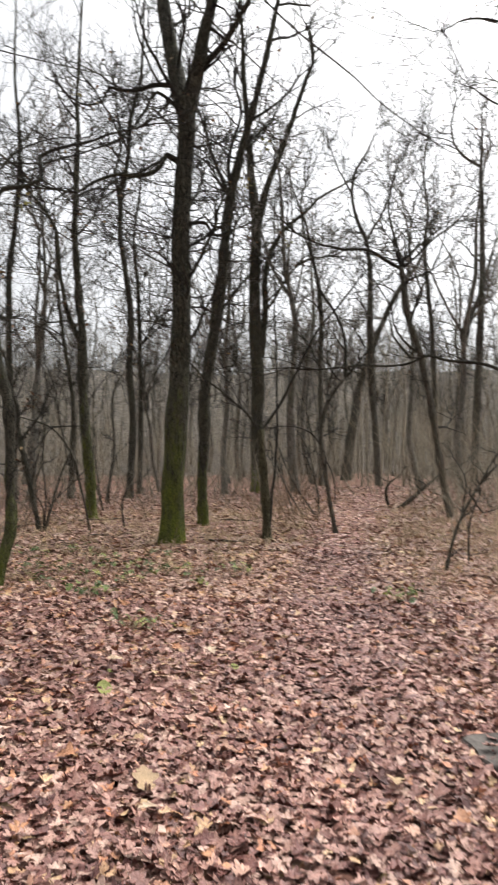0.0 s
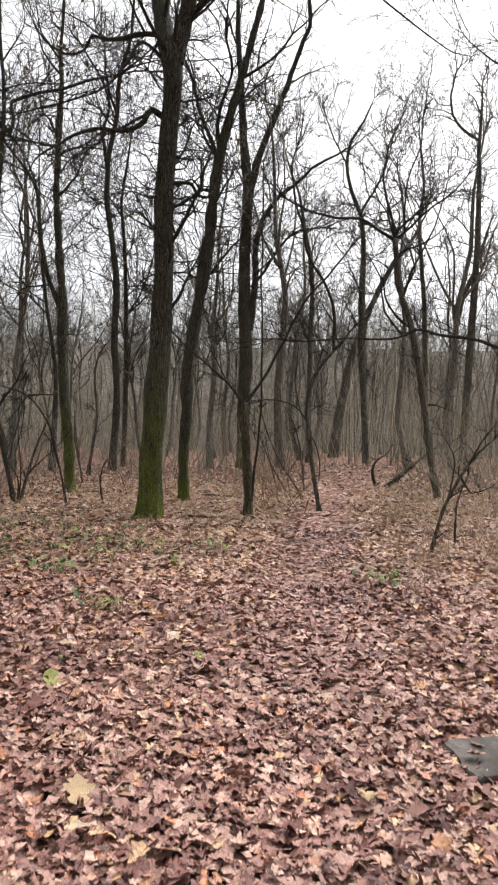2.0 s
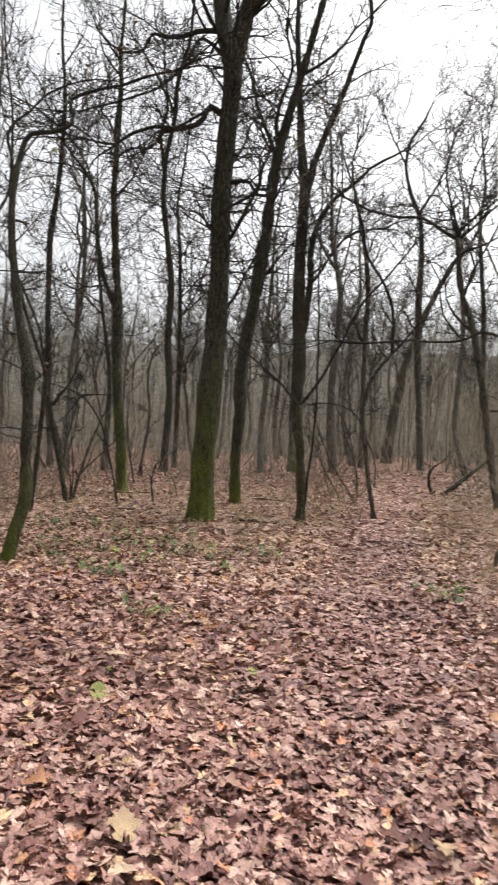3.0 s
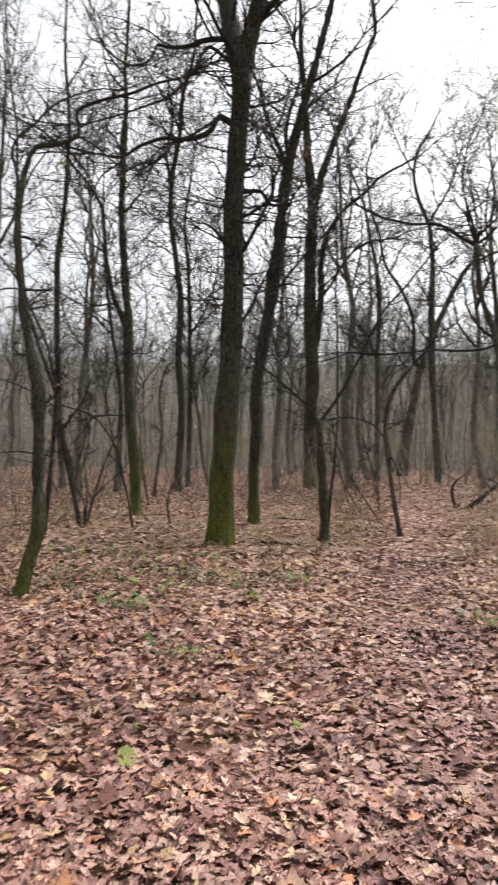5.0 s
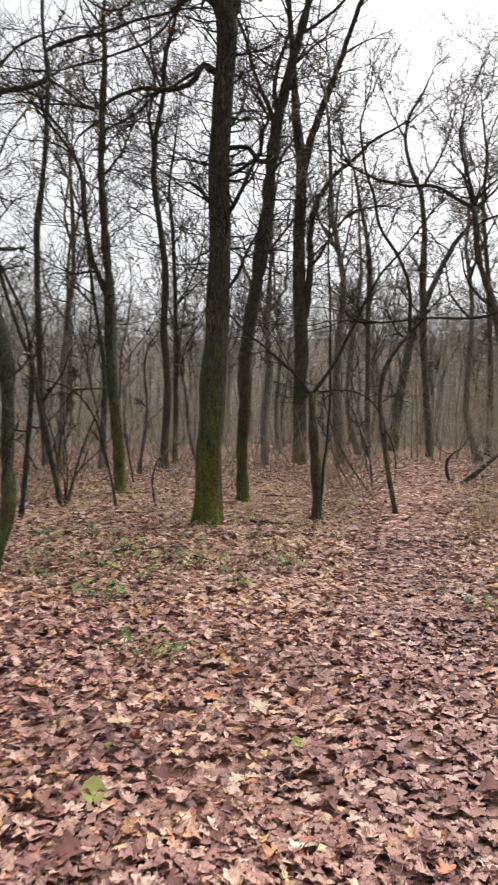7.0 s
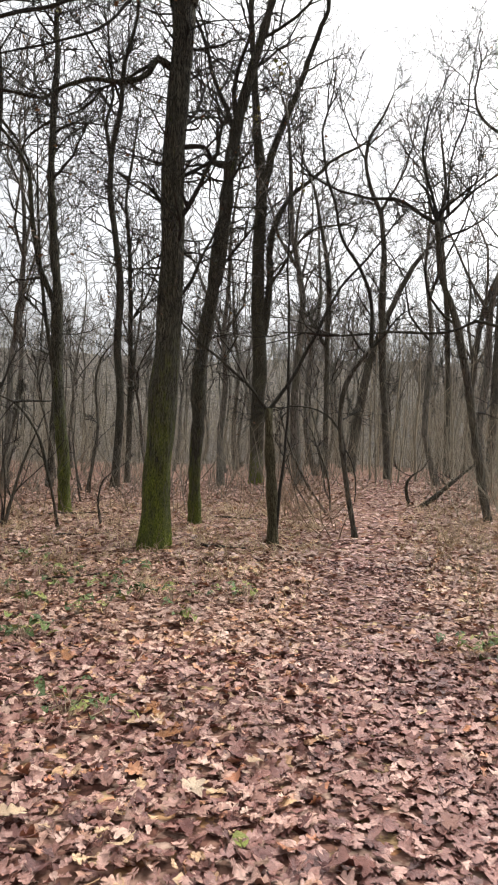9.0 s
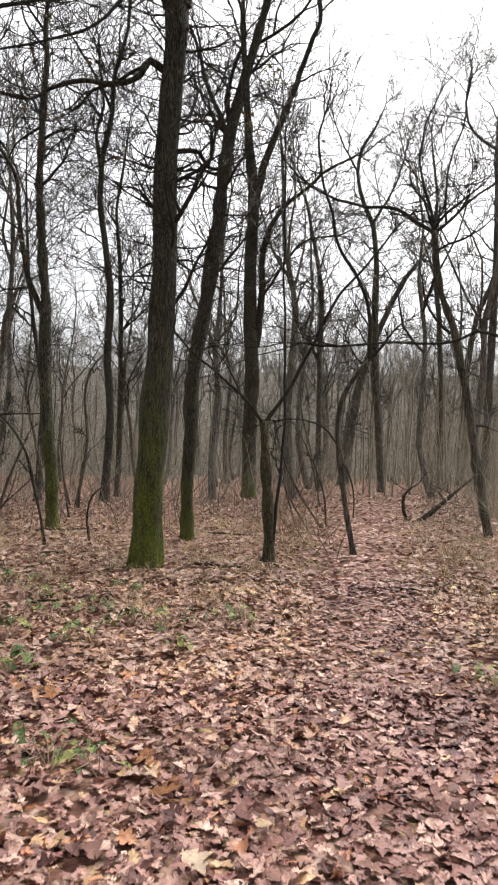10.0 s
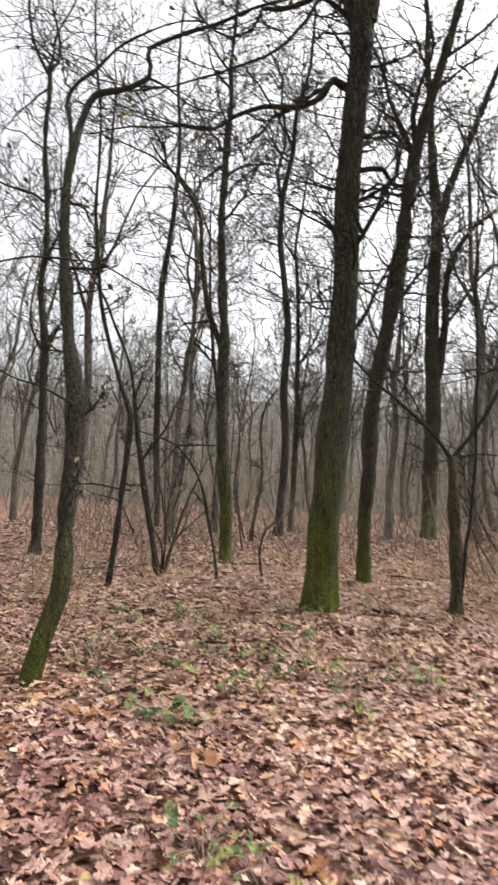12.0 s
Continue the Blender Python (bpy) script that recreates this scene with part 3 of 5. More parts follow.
mossy_tree.limb([(-0.497, 0.969, 4.745), (-0.393, 1.067, 5.121), (-0.158, 1.08, 5.166), (0.068, 1.104, 5.245), (0.104, 1.117, 5.289), (0.044, 1.22, 5.631), (0.265, 1.258, 5.759), (0.64, 1.287, 5.855), (0.977, 1.329, 5.995), (1.365, 1.368, 6.127)], 0.034, 0.014, sprays=5)
mossy_tree.limb([(-0.514, 0.896, 4.387), (-0.566, 0.97, 4.75), (-0.666, 1.06, 5.098), (-0.605, 1.123, 5.31), (-0.447, 1.17, 5.467), (-0.321, 1.23, 5.664), (-0.146, 1.273, 5.808), (0.024, 1.297, 5.888)], 0.026, 0.011, sprays=3)
mossy_tree.limb([(-0.447, 1.17, 5.467), (-0.602, 1.25, 5.732), (-0.698, 1.297, 5.888)], 0.010, 0.005, sprays=2)
mossy_tree.limb([(0.106, 1.113, 5.275), (0.319, 1.073, 5.142), (0.601, 1.002, 4.904), (0.899, 0.984, 4.821)], 0.014, 0.006, sprays=4)
mossy_tree.limb([(-0.321, 1.23, 5.664), (-0.04, 1.199, 5.563), (0.085, 1.164, 5.446)], 0.007, 0.004, sprays=1)
mossy_tree.limb([(0.038, 0, 3.171), (-0.191, -0.124, 3.151), (-0.372, -0.258, 3.066), (-0.554, -0.382, 2.961)], 0.010, 0.005, sprays=2)
mossy_tree.limb([(0.153, 0, 2.082), (-0.162, 0.124, 2.216), (-0.535, 0.258, 2.321), (-0.936, 0.382, 2.531)], 0.010, 0.005, sprays=2)
mossy_tree.limb([(0.038, 0, 3.171), (0.181, 0.315, 3.237), (0.392, 0.64, 3.161), (0.42, 0.955, 3.161)], 0.007, 0.005, sprays=3)
thin_tree = Tree('slim_tree', 'slim bare tree kinked at head height', -4.43, 12.82, [(0, 0, 0, 0.044), (0.06, 0, 0.68, 0.041), (0.1, 0, 1.33, 0.041), (0.14, 0, 1.98, 0.044), (0.15, 0, 2.47, 0.044), (-0.02, 0, 2.87, 0.035), (-0.24, 0, 3.45, 0.031), (-0.44, 0, 4.13, 0.031), (-0.53, 0, 4.72, 0.031), (-0.64, 0, 5.5, 0.031), (-0.65, 0, 6.2, 0.022), (-0.69, 0, 7.09, 0.019), (-0.83, 0, 7.9, 0.016), (-1.01, 0.1, 9.38, 0.012)], sprays=9)
leaning_sapling = Tree('slim_tree', 'slim sapling leaning outward from the leaf litter', -4.35, 14.63, [(0, 0, 0, 0.057), (-0.164, 0, 0.637, 0.049), (-0.364, 0, 1.492, 0.049), (-0.528, 0, 2.275, 0.042), (-0.619, 0, 2.766, 0.035), (-0.792, 0, 3.558, 0.026), (-1.128, 0, 4.268, 0.023), (-1.383, 0, 4.777, 0.019), (-1.875, 0, 5.405, 0.015)], sprays=6)
leaning_sapling.limb([(-0.601, 0, 2.712), (-0.51, 0.091, 2.976), (-0.437, 0.182, 3.394)], 0.023, 0.009, sprays=3)
leaning_sapling.limb([(-0.482, 0, 0.673), (-0.746, 0.091, 1.056), (-0.874, 0.182, 1.192), (-1.265, 0.273, 1.265)], 0.018, 0.009, sprays=2)
leaning_sapling.limb([(-0.601, 0, 1.383), (-1.01, 0.064, 1.411), (-1.474, 0.118, 1.447), (-1.984, 0.182, 1.401)], 0.018, 0.009, sprays=2)
grey_tree = Tree('forest_tree', 'upright grey-brown tree forking high up', -8.88, 26.66, [(0, 0, 0, 0.116), (-0.21, 0, 2.65, 0.109), (-0.32, 0, 4.65, 0.109), (-0.4, 0, 6.68, 0.109), (-0.42, 0, 8.73, 0.116), (-0.27, 0, 10.18, 0.093), (-0.16, 0, 12.26, 0.085), (-0.15, 0, 13.95, 0.070), (-0.37, 0, 16.1, 0.054), (-0.39, 0, 18.04, 0.039), (-0.42, 0.1, 20.04, 0.016)], sprays=10)
grey_tree.limb([(-0.15, 0, 12.68), (0.62, 0.2, 11.69), (1.11, 0.4, 10.5)], 0.056, 0.029, sprays=4)
grey_tree.limb([(-0.19, 0, 12.68), (-1.1, -0.13, 13.3), (-2.41, -0.27, 13.94), (-3.04, -0.4, 14.12)], 0.047, 0.018, sprays=6)
dark_tree = Tree('forest_tree', 'tall dark-barked tree with a side stem low down', -3.74, 16.78, [(0, 0, 0, 0.128), (-0.083, 0, 0.991, 0.122), (-0.22, 0, 2.24, 0.112), (-0.321, 0, 3.479, 0.112), (-0.34, 0, 4.48, 0.106), (-0.468, 0, 5.719, 0.092), (-0.551, 0, 6.839, 0.076), (-0.56, 0, 7.95, 0.076), (-0.514, 0, 9.309, 0.062), (-0.56, 0, 10.181, 0.046), (-0.532, 0, 10.915, 0.036), (-0.468, 0.092, 13.669, 0.015)], moss=2.1, sprays=12)
dark_tree.limb([(-0.367, 0, 4.232), (-0.679, -0.092, 5.012), (-0.881, -0.184, 6.16), (-0.973, -0.275, 6.986), (-1.304, -0.367, 7.5), (-1.652, -0.459, 7.895)], 0.067, 0.024)
dark_tree.limb([(-0.569, 0, 8.078), (-1.102, 0.184, 7.785), (-1.405, 0.367, 7.353)], 0.030, 0.013, sprays=3)
dark_tree.limb([(-0.542, 0, 7.335), (-0.33, 0.184, 7.775), (0.257, 0.367, 8.29)], 0.025, 0.013, sprays=4)
dark_tree.limb([(-0.551, 0, 9.685), (-1.019, 0.184, 10.3), (-1.221, 0.367, 11.044)], 0.030, 0.013, sprays=4)
twin_stem = Tree('forest_tree', 'slim straight stem close beside a darker tree', -6.38, 25.03, [(0, 0, 0, 0.118), (0.03, 0, 1.63, 0.102), (0.04, 0, 2.98, 0.078), (-0.32, 0, 5.47, 0.063), (-0.55, 0, 7, 0.055), (-0.68, 0, 8.54, 0.039), (-0.85, 0.1, 11.53, 0.016)], sprays=8)
wavy_tree = Tree('forest_tree', 'wavy grey tree with a bare twiggy crown', -4.29, 25.07, [(0, 0, 0, 0.141), (0.06, 0, 2.77, 0.118), (-0.08, 0, 4.68, 0.126), (-0.06, 0, 6.58, 0.118), (-0.28, 0, 8.11, 0.102), (-0.5, 0, 9.63, 0.094), (-0.46, 0, 11.15, 0.086), (-0.24, 0, 12.48, 0.079), (-0.17, 0, 13.8, 0.071), (0.19, 0, 15.3, 0.055), (0.21, 0, 16.06, 0.047), (0.26, 0.1, 18.56, 0.019)], sprays=11)
wavy_tree.limb([(-0.48, 0, 10.39), (-0.72, 0.1, 11.77), (-0.58, 0.2, 13.15), (-1.21, 0.3, 14.36), (-1.74, 0.4, 15.2)], 0.066, 0.029, sprays=6)
wavy_tree.limb([(-0.22, 0, 12.48), (-0.5, -0.2, 13.14), (-0.68, -0.4, 14.72)], 0.057, 0.028, sprays=5)
grey_stem = Tree('forest_tree', 'slender grey stem in the second row', -4.42, 28.22, [(0, 0, 0, 0.107), (-0.01, 0, 2.49, 0.098), (-0.06, 0, 5.08, 0.089), (-0.12, 0, 6.81, 0.080), (-0.27, 0, 8.96, 0.071), (-0.41, 0, 10.47, 0.053), (-0.22, 0, 11.98, 0.045), (-0.05, 0.1, 13.97, 0.018)], sprays=10)
grey_stem.limb([(-0.08, 0, 5.95), (0.43, 0, 6.81), (0.93, 0, 8.53), (0.97, 0, 9.82)], 0.043, 0.021, sprays=5)
broad_tree = Tree('forest_tree', 'grey-brown tree forking above a rough trunk', -7.46, 16.08, [(0, 0, 0, 0.106), (-0.02, 0, 1, 0.093), (-0.07, 0, 2.12, 0.089), (-0.11, 0, 3.02, 0.085), (-0.19, 0, 4.4, 0.080), (-0.35, 0, 5.33, 0.068), (-0.32, 0, 6.15, 0.068), (-0.4, 0, 7.34, 0.059), (-0.54, 0, 8.55, 0.051), (-0.54, 0, 9.53, 0.051), (-0.56, 0, 10.02, 0.047)], sprays=6)
broad_tree.limb([(-0.55, 0, 9.9), (-1.05, 0.1, 10.75), (-1.32, 0.2, 11.86), (-1.34, 0.3, 12.71)], 0.036, 0.021)
broad_tree.limb([(-0.55, 0, 9.9), (-0.41, -0.1, 10.68), (-0.03, -0.2, 11.31), (0.22, -0.3, 11.93)], 0.031, 0.015)
broad_tree.limb([(-0.58, 0, 9.65), (-0.87, -0.3, 9.14), (-1.19, -0.6, 8.4)], 0.025, 0.010, sprays=5)
broad_tree.limb([(-0.51, 0, 8.31), (-1.27, 0.3, 8.88), (-1.89, 0.6, 9.2)], 0.020, 0.011, sprays=5)
broad_tree.limb([(-0.07, 0, 3.02), (0.14, 0.2, 2.48), (-0.1, 0.4, 3.31), (0.05, 0.6, 4.06)], 0.020, 0.011, sprays=5)
right_tree = Tree('slim_tree', 'slim dark tree leaning over with a forked crown', 4.48, 15.59, [(0, 0, 0, 0.086), (-0.176, 0, 0.833, 0.081), (-0.379, 0, 2.044, 0.081), (-0.555, 0, 3.015, 0.076), (-0.758, 0, 3.866, 0.071), (-0.981, 0, 4.468, 0.066), (-1.082, 0, 5.078, 0.061), (-1.147, 0, 5.633, 0.056)], sprays=3)
right_tree.limb([(-1.147, 0, 5.606), (-1.406, -0.056, 5.726), (-1.887, -0.111, 5.966), (-2.618, -0.167, 6.003), (-3.108, -0.222, 6.105), (-3.506, -0.278, 6.309)], 0.043, 0.019, sprays=4)
right_tree.limb([(-1.138, 0, 5.606), (-0.842, 0.111, 5.846), (-0.416, 0.231, 6.318), (0.102, 0.352, 6.706), (0.555, 0.463, 7.234)], 0.037, 0.013, sprays=7)
right_tree.limb([(-1.129, 0, 5.559), (-1.23, 0.065, 6.188), (-1.378, 0.139, 6.817), (-1.323, 0.204, 7.576), (-1.027, 0.278, 8.353)], 0.037, 0.012, sprays=7)
right_tree.limb([(-0.916, 0, 5.781), (-0.981, -0.093, 6.262), (-0.906, -0.185, 6.947), (-0.712, -0.278, 7.631), (-0.694, -0.37, 8.066)], 0.024, 0.012, sprays=6)
midway_tree = Tree('forest_tree', 'upright grey tree standing beyond the path', 5.7, 31, [(0, 0, 0, 0.154), (-0.22, 0, 2.8, 0.133), (-0.36, 0, 4.76, 0.144), (-0.4, 0, 6.24, 0.154), (-0.45, 0, 7.71, 0.144), (-0.45, 0, 9.43, 0.113), (-0.64, 0, 10.89, 0.092), (-1.06, 0, 11.86, 0.082), (-1.29, 0, 13.07, 0.072), (-1.12, 0, 14.05, 0.062), (-0.61, 0, 14.92, 0.051), (-0.18, 0.1, 15.98, 0.021)], sprays=9)
midway_tree.limb([(-1.26, 0, 12.95), (-1.84, 0.15, 14.1), (-2.22, 0.3, 15.13)], 0.049, 0.025, sprays=5)
midway_tree.limb([(-0.59, 0, 11.01), (-0.1, -0.1, 11.85), (0.34, -0.2, 12.79), (0.64, -0.3, 14.21)], 0.062, 0.024, sprays=6)
slanting_tree = Tree('forest_tree', 'slanting grey-brown tree crossing its neighbour', 5.2, 38, [(0, 0, 0, 0.277), (0.22, 0, 2.19, 0.252), (0.52, 0, 4.01, 0.214), (0.87, 0, 5.78, 0.189), (1.42, 0, 7.36, 0.164), (2.13, 0, 9.04, 0.151), (2.87, 0, 10.56, 0.126), (3.71, 0, 11.64, 0.088), (4.57, 0.1, 13.3, 0.035)], sprays=9)
pale_tree = Tree('forest_tree', 'thin pale-barked tree with upswept branches', 3.16, 31, [(0, 0, 0, 0.123), (-0.07, 0, 2.81, 0.103), (-0.1, 0, 5.27, 0.103), (-0.13, 0, 8.22, 0.103), (-0.23, 0, 8.95, 0.092), (-0.54, 0, 10.41, 0.072), (-0.85, 0, 11.87, 0.051), (-1.25, 0, 12.84, 0.041), (-1.51, 0.1, 13.78, 0.016)], sprays=10)
edge_tree = Tree('forest_tree', 'tall grey tree with crooked top limbs', 10.5, 33, [(0, 0, 0, 0.186), (0.16, 0, 3.54, 0.175), (0.27, 0, 6.68, 0.164), (0.36, 0, 8.78, 0.153), (0.4, 0, 10.86, 0.131), (0.38, 0, 12.94, 0.109), (0.32, 0, 14.89, 0.087), (0.38, 0, 16.32, 0.066), (0.42, 0.1, 17.82, 0.026)], sprays=11)
edge_tree.limb([(0.32, 0, 15.02), (-0.57, -0.1, 15.53), (-1.03, -0.2, 16.06), (-1.14, -0.3, 16.91), (-0.97, -0.4, 18.02)], 0.079, 0.039, sprays=5)
twiggy_tree = Tree('forest_tree', 'thin grey tree with a fine twiggy crown', 9.23, 35, [(0, 0, 0, 0.151), (-0.07, 0, 4.44, 0.128), (-0.24, 0, 8.05, 0.116), (-0.48, 0, 10.26, 0.104), (-0.58, 0, 11.92, 0.093), (-0.41, 0, 13.58, 0.070), (-0.6, 0, 14.96, 0.058), (-0.73, 0.1, 16.44, 0.023)], sprays=13)
lean_right = Tree('forest_tree', 'grey tree leaning at an angle behind the brush', 11.69, 40, [(0, 0, 0, 0.172), (0.17, 0, 3.97, 0.159), (0.4, 0, 6.84, 0.159), (0.8, 0, 9.07, 0.146), (1.45, 0, 10.67, 0.119), (2.24, 0.1, 13.5, 0.048)], sprays=10)
log = Tree('broken_branch', 'broken grey branch propped on the leaf litter', 3.86, 18.29, [(0, 0, 0, 0.07), (0.31, 0, 0.24, 0.06), (0.62, 0, 0.52, 0.048), (1.18, 0, 1, 0.03)], sprays=2, mat=BARK_DARK)
snag = Tree('broken_branch', 'short curved dead stub sticking out of leaves', 3.72, 18.68, [(0, 0, 0, 0.05), (-0.08, 0, 0.26, 0.042), (-0.08, 0, 0.55, 0.036), (0.03, 0, 0.71, 0.021), (0.24, 0, 0.85, 0.016)], sprays=1, mat=BARK_DARK)
shrub = Tree('shrub', 'low bare shrub with slanting stems beside the path', 2.67, 9.57, [(0, 0, 0, 0.028), (0.05, 0, 0.21, 0.025), (0.15, 0, 0.59, 0.025), (0.36, 0, 1.03, 0.022), (0.58, 0, 1.35, 0.019), (0.79, 0, 1.54, 0.012)], sprays=5)
shrub.limb([(0.17, 0, 0.6), (0.27, 0.07, 0.96), (0.3, 0.13, 1.34), (0.17, 0.2, 1.56)], 0.015, 0.006, sprays=4)
shrub.limb([(0.37, 0, 1.04), (0.5, -0.05, 0.83), (0.73, -0.1, 0.91)], 0.015, 0.007, sprays=3)
shrub.limb([(0.46, 0, 1.18), (0.61, -0.05, 1.5), (0.81, -0.1, 1.8)], 0.015, 0.007, sprays=3)
stool = Tree('shrub', 'fan of thin bare stems springing from one root', -4.2, 14.45, [(0, 0, 0, 0.03), (0.1, 0.05, 0.5, 0.026), (0.25, 0.1, 1.1, 0.02), (0.55, 0.15, 1.9, 0.01)], sprays=3)
for k, (lean, tall) in enumerate(((-0.35, 1.3), (-0.1, 1.8), (0.3, 1.2), (0.6, 1.5))):
    stool.limb([(0.02 * k - 0.05, 0.03, 0.02), (lean * 0.2, 0.05 * k, tall * 0.4), (lean * 0.9, 0.06 * k, tall * 0.7), (lean * (0.7 + 0.3 * k), 0.05, tall)], 0.018, 0.006, sprays=2)
wand = Tree('shrub', 'upright thin stem in the leaf litter', 3.14, 10.05, [(0, 0, 0, 0.016), (0, 0, 0.3, 0.016), (0.01, 0, 0.61, 0.013), (0.15, 0, 1.01, 0.010)], sprays=3)
arched_sapling = Tree('bent_sapling', 'thin arched sapling bowing over the dead leaves', -3.30, 14.54, [(0, 0, 0, 0.026), (-0.096, 0, 0.491, 0.026), (-0.221, 0, 0.962, 0.026), (-0.385, 0, 1.549, 0.022), (-0.856, 0, 2.155, 0.017), (-1.472, 0, 2.357, 0.013)], sprays=3)
arched_sapling.limb([(-0.856, 0, 2.155), (-0.529, 0.144, 2.193), (-0.212, 0.289, 2.213)], 0.021, 0.011, sprays=1)
arched_sapling.limb([(-0.837, 0, 2.155), (-1.02, -0.096, 1.866), (-1.231, -0.192, 1.568)], 0.015, 0.011, sprays=1)
thin_sapling = Tree('shrub', 'thin crooked sapling among dry stems', -4.58, 22.38, [(0, 0, 0, 0.049), (0.17, 0, 1.12, 0.042), (0.25, 0, 1.97, 0.042), (0.14, 0, 3.33, 0.035), (0.28, 0, 3.87, 0.028), (0.62, 0, 4.31, 0.021)], sprays=3)
side_stem = Tree('shrub', 'thin bare stem rising among saplings', -7.96, 25.89, [(0, 0, 0, 0.049), (-0.12, 0, 1, 0.041), (0.06, 0, 2, 0.032), (0.25, 0, 3.01, 0.024)], sprays=4)
brush_stem = Tree('shrub', 'slanting dry stem beside the forked sapling', 1.61, 17.06, [(0, 0, 0, 0.026), (-0.48, 0, 0.7, 0.026), (-0.86, 0, 1.5, 0.021), (-1, 0, 1.93, 0.016)], sprays=3)
brush_stem2 = Tree('shrub', 'thin dry leaning stem near the forked sapling', 1.31, 16.82, [(0, 0, 0, 0.025), (-0.38, 0, 0.6, 0.020), (-0.6, 0, 1.08, 0.015)], sprays=3)
brush_stem3 = Tree('shrub', 'thin curved dry stem near the bent sapling', 1.73, 17.42, [(0, 0, 0, 0.021), (-0.07, 0, 0.69, 0.021), (-0.31, 0, 1.38, 0.016)], sprays=3)
seedling1 = Tree('shrub', 'thin crooked bare seedling in the leaf litter', -6.58, 21.01, [(0, 0, 0, 0.032), (0.08, 0, 0.99, 0.032), (0.29, 0, 1.88, 0.026), (0.5, 0, 2.76, 0.019)], sprays=2)
seedling1.limb([(0.03, 0, 0.35), (-0.16, 0.07, 1.15), (-0.41, 0.13, 1.87), (-0.55, 0.2, 2.6)], 0.031, 0.016, sprays=3)
seedling2 = Tree('shrub', 'thin crooked bare seedling in the leaf litter', -4.95, 23.31, [(0, 0, 0, 0.029), (-0.16, 0, 0.56, 0.029), (-0.3, 0, 1.45, 0.022), (-0.26, 0, 2.16, 0.015)], sprays=2)
seedling3 = Tree('shrub', 'thin crooked bare seedling in the leaf litter', -2.68, 15.1, [(0, 0, 0, 0.023), (-0.06, 0, 0.51, 0.018), (0.02, 0, 0.82, 0.018), (0.35, 0, 1.09, 0.009)], sprays=2)
seedling4 = Tree('shrub', 'thin crooked bare seedling in the leaf litter', -6.73, 22.11, [(0, 0, 0, 0.031), (-0.03, 0, 0.91, 0.025), (-0.2, 0, 1.51, 0.025), (-0.43, 0, 2.01, 0.013)], sprays=2)
seedling4.limb([(-0.02, 0, 0.76), (0.13, 0.05, 1.55), (0.18, 0.1, 2.51)], 0.023, 0.015, sprays=3)
seedling5 = Tree('shrub', 'thin crooked bare seedling in the leaf litter', -4.44, 22.14, [(0, 0, 0, 0.025), (0.02, 0, 0.96, 0.025), (0.1, 0, 1.43, 0.019), (0.47, 0, 1.83, 0.013)], sprays=2)
seedling6 = Tree('shrub', 'thin crooked bare seedling in the leaf litter', -4.02, 19.24, [(0, 0, 0, 0.021), (-0.14, 0, 0.78, 0.021), (-0.25, 0, 1.57, 0.016), (-0.31, 0, 2.23, 0.011)], sprays=2)
seedling7 = Tree('shrub', 'thin crooked bare seedling in the leaf litter', 2.25, 22.91, [(0, 0, 0, 0.027), (-0.19, 0, 0.97, 0.027), (-0.46, 0, 1.78, 0.020), (-0.72, 0, 2.18, 0.014)], sprays=2)
seedling8 = Tree('shrub', 'thin crooked bare seedling in the leaf litter', 1.1, 17.42, [(0, 0, 0, 0.020), (-0.2, 0, 0.65, 0.015), (-0.36, 0, 1.36, 0.010)], sprays=2)
offside_tree = Tree('forest_tree', 'dark tree with a long low reaching limb', 5.68, 12.45, [(0, 0, 0, 0.142), (-0.05, 0, 1.6, 0.125), (-0.09, 0, 3.21, 0.117), (0.01, 0, 4.83, 0.108), (-0.08, 0, 6.67, 0.100), (-0.08, 0, 8.73, 0.075), (0.03, 0, 10.28, 0.050)], sprays=10, moss=1.0)
offside_tree.limb([(-0.09, 0, 2.7), (-1.08, 0.04, 2.98), (-1.57, 0.09, 3.15), (-2.17, 0.13, 3.21), (-2.49, 0.17, 3.29), (-2.7, 0.21, 3.19), (-3.67, 0.26, 3.11), (-4.44, 0.3, 3.05)], 0.040, 0.015, sprays=3)
offside_tree.limb([(-0.08, 0, 8.52), (-0.79, -0.25, 8.98), (-1.47, -0.5, 9.02), (-2.04, -0.75, 8.9), (-2.54, -1, 8.55)], 0.040, 0.009, sprays=9)
offside_tree.limb([(-0.08, 0, 7.08), (-0.92, -0.33, 7.52), (-1.63, -0.67, 7.54), (-2.11, -1, 7.65)], 0.035, 0.009, sprays=9)
overhanging_tree = Tree('forest_tree', 'tree beside the start with long drooping limbs', -2.6, -0.7, [(0, 0, 0, 0.14), (0.05, 0.03, 1.5, 0.125), (0, 0.1, 3.2, 0.11), (0.08, 0.1, 5.2, 0.09), (0.05, 0.2, 7.5, 0.05), (0.1, 0.2, 9, 0.02)], sprays=6, mat=BARK_DARK)
overhanging_tree.limb([(0.04, 0.1, 4.6), (1.2, 1.6, 4.4), (2.8, 3.3, 3.14), (2.99, 3.3, 2.99), (3.07, 3.3, 2.91), (3.2, 3.3, 2.81), (3.3, 3.3, 2.74), (3.35, 3.3, 2.71), (3.41, 3.3, 2.7)], 0.0055, 0.0016, sprays=0)
overhanging_tree.limb([(0.04, 0.1, 5), (1.2, 2.4, 4.6), (2.43, 3.9, 3.56), (2.59, 3.9, 3.41), (2.7, 3.9, 3.31), (2.84, 3.9, 3.21), (2.96, 3.9, 3.15)], 0.006, 0.0016, sprays=0)
